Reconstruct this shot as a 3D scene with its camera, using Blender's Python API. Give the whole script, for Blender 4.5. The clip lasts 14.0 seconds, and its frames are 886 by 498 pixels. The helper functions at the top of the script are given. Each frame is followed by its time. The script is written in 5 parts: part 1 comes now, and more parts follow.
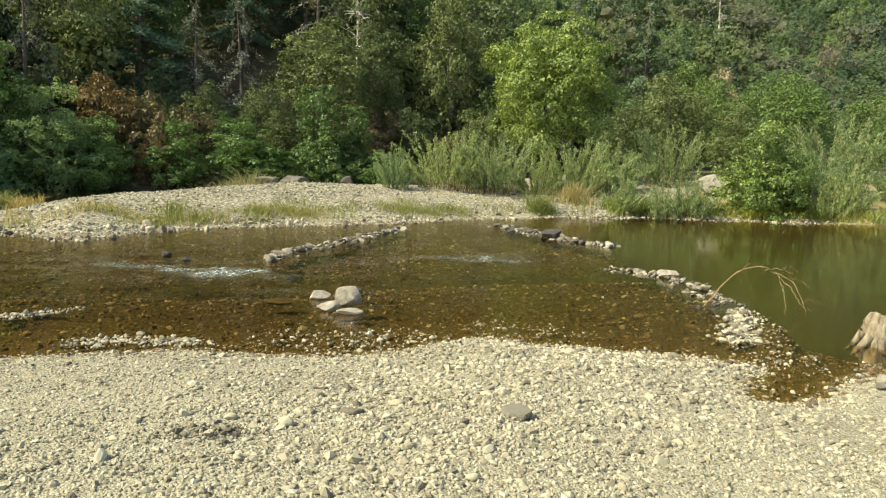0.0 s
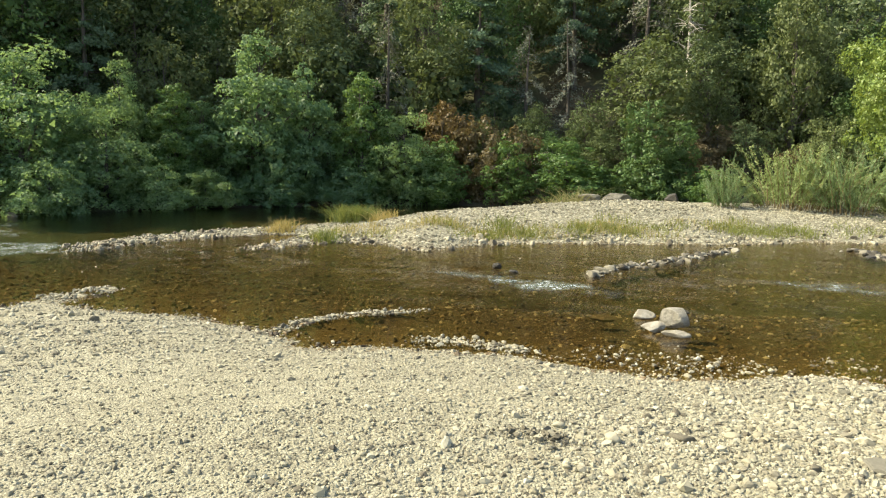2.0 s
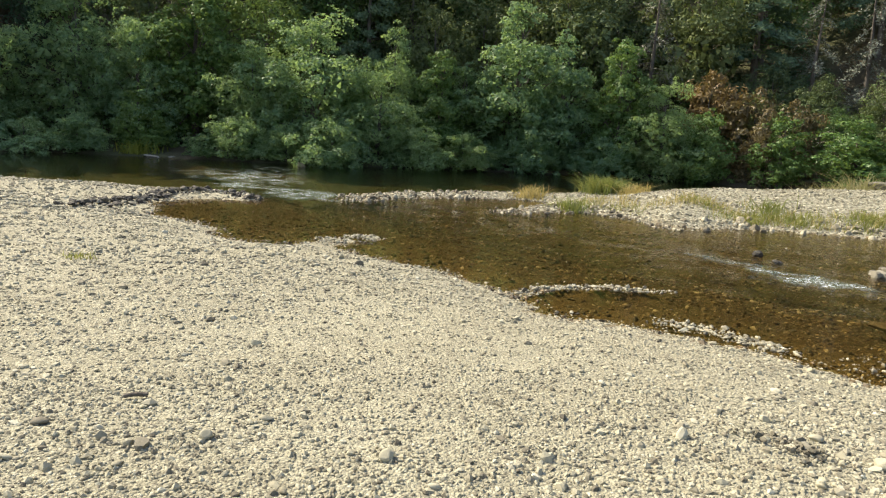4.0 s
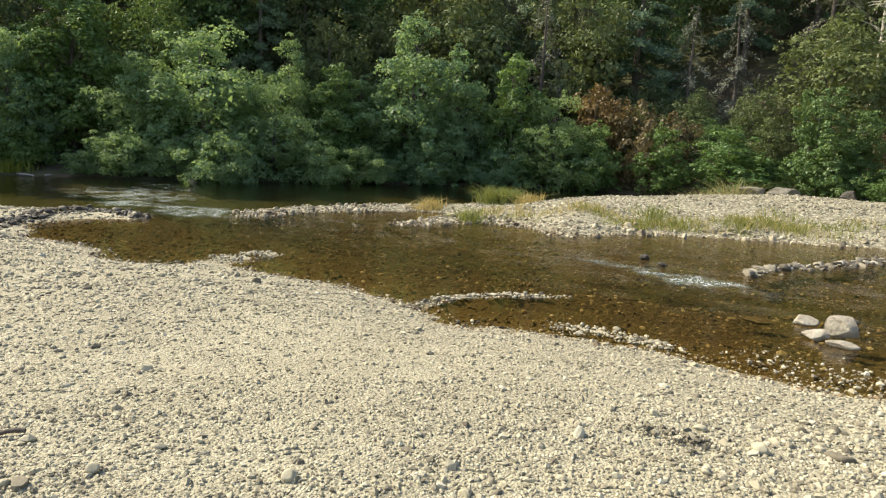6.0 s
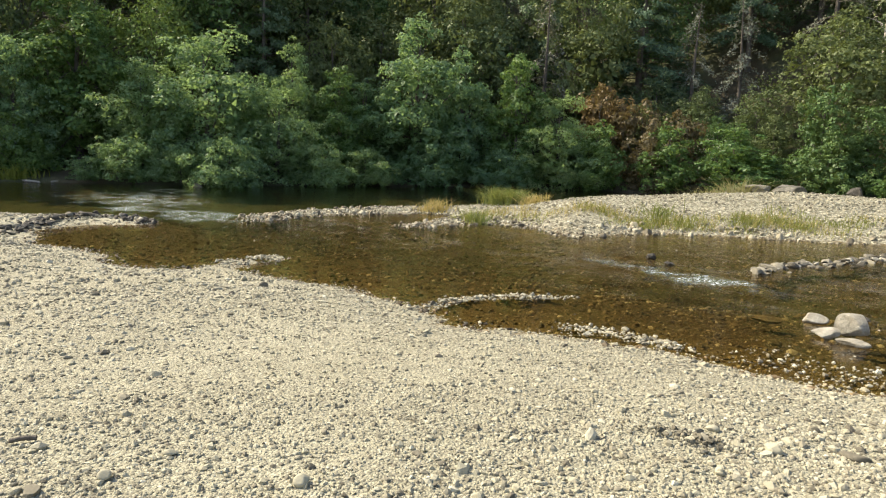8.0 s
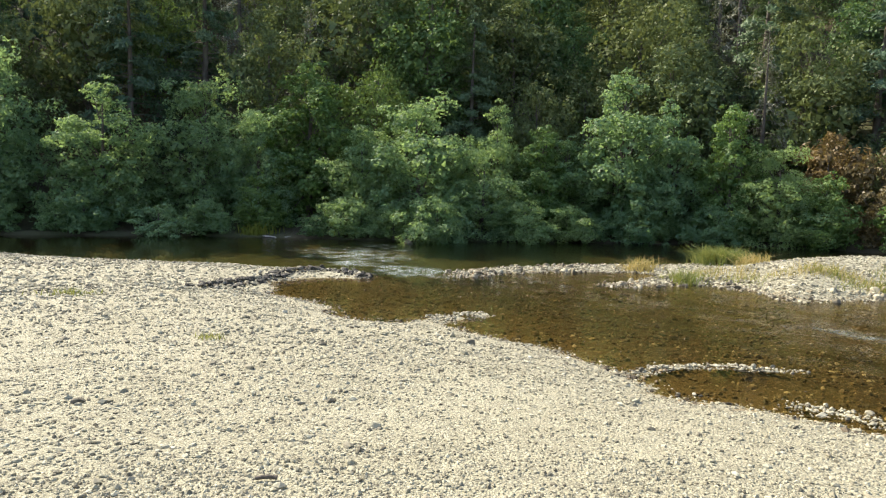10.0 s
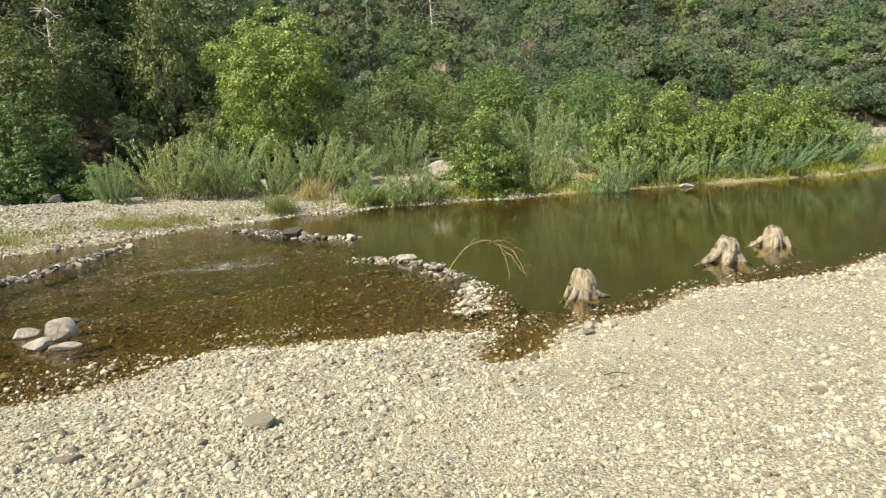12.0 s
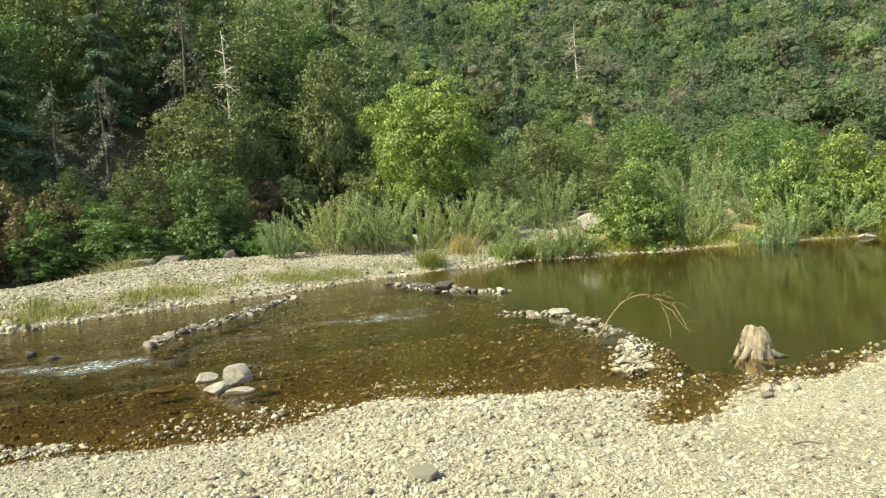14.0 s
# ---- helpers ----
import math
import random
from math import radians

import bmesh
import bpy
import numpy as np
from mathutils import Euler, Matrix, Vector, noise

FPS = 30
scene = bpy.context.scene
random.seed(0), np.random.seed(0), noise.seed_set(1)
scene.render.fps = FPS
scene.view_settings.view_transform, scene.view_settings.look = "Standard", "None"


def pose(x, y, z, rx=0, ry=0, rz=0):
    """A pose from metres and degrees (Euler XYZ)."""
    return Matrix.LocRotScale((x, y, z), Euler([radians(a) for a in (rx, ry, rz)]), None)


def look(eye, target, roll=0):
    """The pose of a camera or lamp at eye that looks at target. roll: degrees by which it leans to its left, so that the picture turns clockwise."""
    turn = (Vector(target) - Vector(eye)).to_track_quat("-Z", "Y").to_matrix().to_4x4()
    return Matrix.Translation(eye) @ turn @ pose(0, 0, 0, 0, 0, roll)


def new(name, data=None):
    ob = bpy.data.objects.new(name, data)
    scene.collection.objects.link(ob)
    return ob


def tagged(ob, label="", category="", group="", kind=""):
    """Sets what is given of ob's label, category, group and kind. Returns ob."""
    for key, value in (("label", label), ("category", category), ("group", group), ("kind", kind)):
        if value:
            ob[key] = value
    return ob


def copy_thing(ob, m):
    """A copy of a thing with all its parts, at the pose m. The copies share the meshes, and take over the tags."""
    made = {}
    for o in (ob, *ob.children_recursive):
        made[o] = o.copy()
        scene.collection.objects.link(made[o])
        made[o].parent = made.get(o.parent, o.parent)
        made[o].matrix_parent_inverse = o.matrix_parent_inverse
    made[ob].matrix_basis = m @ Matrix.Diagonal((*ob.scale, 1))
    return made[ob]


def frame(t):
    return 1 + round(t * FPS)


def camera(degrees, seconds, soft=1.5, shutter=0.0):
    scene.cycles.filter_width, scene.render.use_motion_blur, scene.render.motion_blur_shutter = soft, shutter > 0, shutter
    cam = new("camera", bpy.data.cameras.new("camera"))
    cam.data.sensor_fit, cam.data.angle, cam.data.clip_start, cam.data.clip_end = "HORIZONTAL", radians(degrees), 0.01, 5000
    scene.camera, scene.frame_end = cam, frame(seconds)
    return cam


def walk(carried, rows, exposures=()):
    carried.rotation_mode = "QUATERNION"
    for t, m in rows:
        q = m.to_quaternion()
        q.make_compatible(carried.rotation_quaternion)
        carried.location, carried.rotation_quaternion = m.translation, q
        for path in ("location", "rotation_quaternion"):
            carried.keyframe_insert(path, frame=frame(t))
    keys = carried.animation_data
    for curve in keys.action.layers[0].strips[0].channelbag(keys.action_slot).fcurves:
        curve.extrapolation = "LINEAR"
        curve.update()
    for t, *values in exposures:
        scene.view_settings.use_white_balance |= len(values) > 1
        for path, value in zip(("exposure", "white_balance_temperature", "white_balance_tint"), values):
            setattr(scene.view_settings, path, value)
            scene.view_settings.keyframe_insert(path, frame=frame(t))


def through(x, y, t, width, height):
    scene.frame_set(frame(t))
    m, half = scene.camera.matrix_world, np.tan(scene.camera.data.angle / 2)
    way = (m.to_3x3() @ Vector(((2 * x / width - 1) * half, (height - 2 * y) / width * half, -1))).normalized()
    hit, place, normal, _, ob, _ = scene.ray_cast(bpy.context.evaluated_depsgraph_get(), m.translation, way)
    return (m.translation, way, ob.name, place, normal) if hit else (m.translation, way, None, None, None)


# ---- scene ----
LENS = 65.11
PATH = [
    (0, (0.000, 0.000, 1.800), (0.000, 9.914, 0.493), 1.20),
    (0.5, (0.005, 0.004, 1.792), (1.349, 9.831, 0.522), 0.20),
    (1, (-0.021, -0.003, 1.792), (0.184, 9.934, 0.693), 0.80),
    (1.5, (-0.058, 0.027, 1.787), (-1.669, 9.841, 0.740), 0.55),
    (2, (-0.092, -0.054, 1.789), (-4.440, 8.882, 0.669), 0.46),
    (2.5, (-0.131, -0.055, 1.785), (-6.712, 7.371, 0.540), 0.39),
    (3, (-0.151, -0.071, 1.790), (-7.944, 6.042, 0.407), 0.19),
    (3.5, (-0.124, -0.083, 1.798), (-7.938, 5.976, 0.310), 2.23),
    (4, (-0.120, -0.061, 1.790), (-7.205, 6.795, 0.118), 3.29),
    (4.2, (-0.110, -0.066, 1.806), (-6.902, 7.076, 0.111), 3.51),
    (6.5, (-0.094, -0.057, 1.790), (-6.136, 7.779, 0.340), 2.54),
    (7, (-0.104, -0.053, 1.794), (-6.225, 7.693, 0.200), 2.23),
    (7.2, (-0.108, -0.056, 1.793), (-6.297, 7.640, 0.226), 2.04),
    (9.3, (-0.128, -0.083, 1.826), (-6.091, 7.870, 0.731), 1.52),
    (9.5, (-0.123, -0.111, 1.840), (-6.445, 7.563, 0.770), 1.38),
    (10, (-0.150, -0.158, 1.867), (-8.292, 5.605, 1.167), 1.36),
    (10.5, (-0.072, -0.129, 1.868), (-8.913, 4.483, 1.116), 2.00),
    (11, (0.061, 0.106, 1.820), (-5.109, 8.610, 0.837), 2.48),
    (11.2, (0.077, 0.101, 1.746), (-2.659, 9.660, 0.681), 1.49),
    (11.5, (0.094, 0.053, 1.769), (0.573, 9.966, 0.545), 0.32),
    (12, (0.171, 0.043, 1.773), (3.641, 9.315, 0.363), -3.25),
    (12.5, (0.131, 0.019, 1.766), (4.344, 9.052, 0.965), -3.05),
    (13, (0.145, 0.058, 1.748), (3.578, 9.411, 0.887), -3.40),
    (13.5, (0.105, 0.074, 1.762), (2.571, 9.729, 0.924), -3.65),
    (14, (0.071, 0.110, 1.766), (1.614, 9.977, 1.263), -4.28),
]
cam = camera(LENS, 14.0, soft=1.2)
walk(cam, [(t, look(e, g, r)) for t, e, g, r in PATH], exposures=((0, 0.8, 7000, 6), (1.5, 0.88, 6900, 7), (2.5, 1.06, 6700, 11), (3, 0.92, 6650, 14), (7, 0.88, 6700, 14), (10, 1.12, 6400, 14), (11.2, 1.14, 6250, 16), (11.5, 1.0, 6350, 16), (12.5, 0.80, 6700, 9), (14, 1.0, 6800, 5)))

# ---- light: afternoon sun from the left over a clear sky ----
SUN_AZ, SUN_EL = -107.0, 45.0
world = bpy.data.worlds.new("world")
scene.world = world
world.use_nodes = True
wn = world.node_tree.nodes
wn.clear()
sky = wn.new("ShaderNodeTexSky")
sky.sky_type, sky.sun_disc = "NISHITA", False
sky.sun_elevation, sky.sun_rotation = radians(SUN_EL), radians(SUN_AZ)
sky.air_density, sky.dust_density = 1.0, 2.0
bgn = wn.new("ShaderNodeBackground")
bgn.inputs["Strength"].default_value = 0.15
won = wn.new("ShaderNodeOutputWorld")
world.node_tree.links.new(sky.outputs[0], bgn.inputs[0])
world.node_tree.links.new(bgn.outputs[0], won.inputs[0])
sun_data = bpy.data.lights.new("sun", "SUN")
sun_data.energy, sun_data.angle, sun_data.color = 5.0, radians(0.6), (1.0, 0.92, 0.72)
sun = new("sun", sun_data)
sa, se = radians(SUN_AZ), radians(SUN_EL)
sun.matrix_world = look((0, 0, 0), (-math.sin(sa) * math.cos(se), -math.cos(sa) * math.cos(se), -math.sin(se)))
sun.location = (-60, -10, 60)
rng = np.random.default_rng(7)


# ---- materials ----
class Nodes:
    """A small wrapper to write node trees in a few lines."""

    def __init__(self, name):
        self.m = bpy.data.materials.new(name)
        self.m.use_nodes = True
        self.t = self.m.node_tree
        self.t.nodes.clear()
        self.out = self.t.nodes.new("ShaderNodeOutputMaterial")

    def add(self, kind, **inputs):
        n = self.t.nodes.new("ShaderNode" + kind)
        for k, v in inputs.items():
            self.put(n.inputs[k.replace("_", " ")], v)
        return n

    def put(self, socket, v):
        if isinstance(v, bpy.types.NodeSocket):
            self.t.links.new(v, socket)
        else:
            socket.default_value = v

    def pos(self):
        return self.add("NewGeometry").outputs["Position"]

    def island(self):
        return self.add("NewGeometry").outputs["Random Per Island"]

    def each(self):
        return self.add("ObjectInfo").outputs["Random"]

    def noise(self, scale, detail=4.0, rough=0.6, vec=None, out="Fac"):
        n = self.add("TexNoise", Scale=scale, Detail=detail, Roughness=rough, Vector=vec or self.pos())
        return n.outputs[out]

    def voronoi(self, scale, vec=None, feature="F1", out="Distance"):
        n = self.add("TexVoronoi", Scale=scale, Vector=vec or self.pos())
        n.feature = feature
        return n.outputs[out]

    def ramp(self, fac, stops, constant=False):
        n = self.add("ValToRGB", Fac=fac)
        e = n.color_ramp.elements
        while len(e) < len(stops):
            e.new(0.5)
        for i, (p, c) in enumerate(stops):
            e[i].position = p
            e[i].color = (*c, 1) if len(c) == 3 else c
        if constant:
            n.color_ramp.interpolation = "CONSTANT"
        return n.outputs[0]

    def mix(self, fac, a, b, blend="MIX"):
        n = self.add("MixRGB", Fac=fac)
        n.blend_type = blend
        self.put(n.inputs[1], a if isinstance(a, bpy.types.NodeSocket) else (*a, 1))
        self.put(n.inputs[2], b if isinstance(b, bpy.types.NodeSocket) else (*b, 1))
        return n.outputs[0]

    def math(self, op, a, b=0.0):
        n = self.add("Math")
        n.operation = op
        self.put(n.inputs[0], a)
        self.put(n.inputs[1], b)
        return n.outputs[0]

    def span(self, v, lo, hi, a=0.0, b=1.0):
        n = self.add("MapRange", Value=v)
        n.clamp = True
        for k, x in (("From Min", lo), ("From Max", hi), ("To Min", a), ("To Max", b)):
            self.put(n.inputs[k], x)
        return n.outputs[0]

    def bump(self, height, strength=0.5, distance=0.02, normal=None):
        n = self.add("Bump", Height=height, Strength=strength, Distance=distance)
        if normal:
            self.put(n.inputs["Normal"], normal)
        return n.outputs[0]

    def surface(self, color, rough=0.8, normal=None, spec=0.3):
        b = self.add("BsdfPrincipled")
        self.put(b.inputs["Base Color"], color if isinstance(color, bpy.types.NodeSocket) else (*color, 1))
        self.put(b.inputs["Roughness"], rough)
        self.put(b.inputs["Specular IOR Level"], spec)
        if normal:
            self.put(b.inputs["Normal"], normal)
        return self.done(b.outputs[0])

    def done(self, shader):
        self.t.links.new(shader, self.out.inputs[0])
        return self.m


STONE_COLOURS = [(0.0, (0.085, 0.076, 0.055)), (0.18, (0.20, 0.184, 0.131)), (0.44, (0.315, 0.295, 0.208)),
                 (0.76, (0.38, 0.357, 0.252)), (0.94, (0.44, 0.417, 0.302)), (1.0, (0.55, 0.53, 0.405))]
BED_COLOURS = [(0.0, (0.024, 0.016, 0.007)), (0.35, (0.070, 0.045, 0.018)), (0.7, (0.136, 0.087, 0.034)),
               (0.86, (0.26, 0.185, 0.088)), (1.0, (0.52, 0.45, 0.30))]


def stone_material(name, stops, per_object, rough=0.85, rugged=False):
    n = Nodes(name)
    pick = n.each() if per_object else n.island()
    c = n.ramp(pick, stops)
    c = n.mix(n.span(n.noise(55.0, 5.0), 0.3, 0.75, 0.0, 0.35), c, (0.30, 0.27, 0.20), "MIX")
    c = n.mix(n.span(n.noise(1.1, 3.0), 0.35, 0.7, 0.0, 0.3), c, (0.50, 0.46, 0.34), "MULTIPLY")
    fine = n.bump(n.noise(120.0, 5.0), 0.35, 0.004)
    if rugged:
        f = n.noise(11.0, 7.0, 0.7)
        c = n.mix(n.span(f, 0.36, 0.66, 0.65, 0.0), c, (0.36, 0.33, 0.27), "MULTIPLY")
        fine = n.bump(f, 0.9, 0.05, fine)
    return n.surface(c, rough, fine, 0.25)


def ground_material():
    n = Nodes("gravel_and_bed")
    p = n.pos()
    z = n.add("SeparateXYZ", Vector=p).outputs["Z"]
    cells = n.voronoi(64.0, None, "F1", "Color")
    big = n.voronoi(26.0, None, "F1", "Color")
    dist = n.voronoi(64.0, None, "F1", "Distance")
    dry = n.ramp(n.add("SeparateColor", Color=cells).outputs[0], STONE_COLOURS)
    dry2 = n.ramp(n.add("SeparateColor", Color=big).outputs[1], STONE_COLOURS)
    dry = n.mix(1.0, n.mix(0.3, dry, dry2), (0.95, 0.95, 0.92), "MULTIPLY")
    # cell borders darkened, standing in for the shade between small stones
    dry = n.mix(n.span(dist, 0.4, 0.78, 0.0, 0.65), dry, (0.20, 0.19, 0.135))
    # larger cobbles farther off, the shade between them put into the colour
    cob = n.voronoi(13.0, None, "F1", "Color")
    gap = n.voronoi(13.0, None, "F1", "Distance")
    cobble = n.mix(n.span(gap, 0.42, 0.62), n.ramp(n.add("SeparateColor", Color=cob).outputs[0], STONE_COLOURS), (0.13, 0.125, 0.085))
    dry = n.mix(n.span(n.add("SeparateXYZ", Vector=p).outputs["Y"], 9.0, 13.0, 0.0, 0.8), dry, cobble)
    dry = n.mix(n.span(n.noise(0.9, 4.0), 0.42, 0.72, 0.0, 0.3), dry, (0.46, 0.44, 0.315))
    wet = n.ramp(n.add("SeparateColor", Color=cells).outputs[1], BED_COLOURS)
    wet2 = n.ramp(n.add("SeparateColor", Color=big).outputs[2], BED_COLOURS)
    wet = n.mix(0.5, wet, wet2)
    wet = n.mix(n.span(dist, 0.35, 0.75), wet, (0.03, 0.02, 0.01))
    wet = n.mix(n.span(n.noise(0.55, 3.0), 0.4, 0.65, 0.0, 0.5), wet, (0.10, 0.085, 0.03))
    wet = n.mix(n.span(z, -0.16, 0.0, 0.0, 0.75), wet, n.mix(n.span(dist, 0.3, 0.7), (0.25, 0.18, 0.08), (0.10, 0.068, 0.028)))
    edge = n.math("ADD", z, n.span(n.noise(7.0, 3.0), 0.3, 0.7, -0.03, 0.03))
    # deep bed coloured green in place of the bank's reflection in the water
    wet = n.mix(n.span(z, -0.30, -0.62, 0.0, 0.9), wet, (0.072, 0.080, 0.030))
    c = n.mix(n.span(edge, -0.02, 0.02), wet, dry)
    turf = n.ramp(n.noise(2.3, 5.0), [(0.3, (0.10, 0.10, 0.03)), (0.55, (0.20, 0.18, 0.065)), (0.75, (0.30, 0.26, 0.13))])
    turf = n.mix(n.span(n.noise(14.0, 4.0), 0.45, 0.65), turf, (0.33, 0.29, 0.19))
    soil = n.ramp(n.noise(1.3, 6.0), [(0.3, (0.045, 0.038, 0.020)), (0.5, (0.075, 0.060, 0.032)), (0.7, (0.092, 0.072, 0.040))])
    soil = n.mix(n.span(n.noise(0.16, 3.0), 0.42, 0.55), soil, (0.070, 0.075, 0.030))
    soil = n.mix(n.span(n.noise(9.0, 4.0), 0.45, 0.7, 0.0, 0.5), soil, (0.085, 0.070, 0.038))
    grain = n.span(n.noise(5.0, 4.0), 0.35, 0.65, -0.25, 0.25)
    for key, cover in (("turf_zone", turf), ("wood_zone", soil)):
        at = n.add("Attribute")
        at.attribute_name = key
        c = n.mix(n.span(n.math("ADD", at.outputs["Fac"], grain), 0.35, 0.6), c, cover)
    h = n.math("SUBTRACT", 1.0, dist)
    return n.surface(c, 0.85, n.bump(n.noise(42.0, 4.0, 0.7), 0.6, 0.03, n.bump(h, 0.7, 0.018)), 0.25)


def leaf_material(name, dark, mid, light, through=0.33, gloss=0.025, patch=0.5, vary=0.5):
    n = Nodes(name)
    c = n.ramp(n.island(), [(0.0, dark), (0.5, mid), (1.0, light)])
    c = n.mix(n.span(n.noise(patch, 2.0), 0.35, 0.65, 0.0, 0.6), c, n.mix(0.5, mid, dark), "MIX")
    tree = n.each()
    c = n.mix(n.span(tree, 0.55, 1.0, 0.0, vary), c, (mid[0] * 1.7, mid[1] * 1.35, mid[2] * 1.0))
    c = n.mix(n.span(tree, 0.45, 0.0, 0.0, vary), c, (mid[0] * 0.62, mid[1] * 0.78, mid[2] * 1.05))
    d = n.add("BsdfDiffuse", Color=c)
    tr = n.add("BsdfTranslucent", Color=n.mix(0.5, c, (light[0] * 1.2, light[1] * 1.15, light[2] * 0.6)))
    a = n.add("MixShader", Fac=through)
    n.t.links.new(d.outputs[0], a.inputs[1])
    n.t.links.new(tr.outputs[0], a.inputs[2])
    g = n.add("BsdfGlossy", Roughness=0.5)
    b = n.add("MixShader", Fac=gloss)
    n.t.links.new(a.outputs[0], b.inputs[1])
    n.t.links.new(g.outputs[0], b.inputs[2])
    return n.done(b.outputs[0])


def bark_material(name, a, b, scale=6.0):
    n = Nodes(name)
    m = n.add("Mapping", Vector=n.add("TexCoord").outputs["Object"], Scale=(1.0, 1.0, 0.22))
    v = m.outputs[0]
    f = n.noise(scale, 6.0, 0.65, v)
    c = n.ramp(f, [(0.32, a), (0.62, b)])
    c = n.mix(n.span(n.noise(1.7, 3.0), 0.45, 0.7, 0.0, 0.5), c, (b[0] * 1.15, b[1] * 1.15, b[2] * 1.1))
    return n.surface(c, 0.9, n.bump(f, 0.9, 0.03), 0.15)


def water_material():
    n = Nodes("river_water")
    p = n.pos()
    rif = n.add("Attribute")
    rif.attribute_name = "riffle"
    r = rif.outputs["Fac"]
    r = n.math("MULTIPLY", r, n.span(n.noise(1.5, 3.0, 0.6), 0.36, 0.6, 0.25, 1.1))
    st = n.add("Mapping", Vector=p, Scale=(1.0, 1.7, 1.0), Rotation=(0, 0, radians(14)))
    slow = n.noise(4.2, 2.0, 0.5, st.outputs[0])
    fine = n.noise(17.0, 3.0, 0.55, st.outputs[0])
    chop = n.noise(5.0, 4.0, 0.62, st.outputs[0])
    h = n.math("ADD", n.math("MULTIPLY", slow, 0.5), n.math("MULTIPLY", fine, 0.26))
    calm = n.bump(h, n.span(r, 0.0, 0.3, 0.06, 0.75), 0.035)
    rough = n.bump(chop, n.span(r, 0.12, 0.9, 0.0, 1.0), 0.085, calm)
    fres = n.add("Fresnel", IOR=1.33, Normal=rough)
    tint = n.add("BsdfTransparent", Color=(0.80, 0.74, 0.52, 1))
    gl = n.add("BsdfGlossy", Roughness=0.035, Normal=rough)
    mixer = n.add("MixShader", Fac=fres.outputs[0])
    n.t.links.new(tint.outputs[0], mixer.inputs[1])
    n.t.links.new(gl.outputs[0], mixer.inputs[2])
    foam = n.add("BsdfDiffuse", Color=(0.75, 0.78, 0.78, 1))
    spot = n.math("MULTIPLY", n.span(n.noise(12.0, 6.0, 0.75, st.outputs[0]), 0.52, 0.62), n.span(r, 0.42, 0.85, 0.0, 0.75))
    churn = n.add("BsdfDiffuse", Color=(0.085, 0.135, 0.115, 1), Normal=rough)
    m1 = n.add("MixShader", Fac=n.span(r, 0.35, 0.9, 0.0, 0.4))
    n.t.links.new(mixer.outputs[0], m1.inputs[1])
    n.t.links.new(churn.outputs[0], m1.inputs[2])
    m2 = n.add("MixShader", Fac=spot)
    n.t.links.new(m1.outputs[0], m2.inputs[1])
    n.t.links.new(foam.outputs[0], m2.inputs[2])
    return n.done(m2.outputs[0])


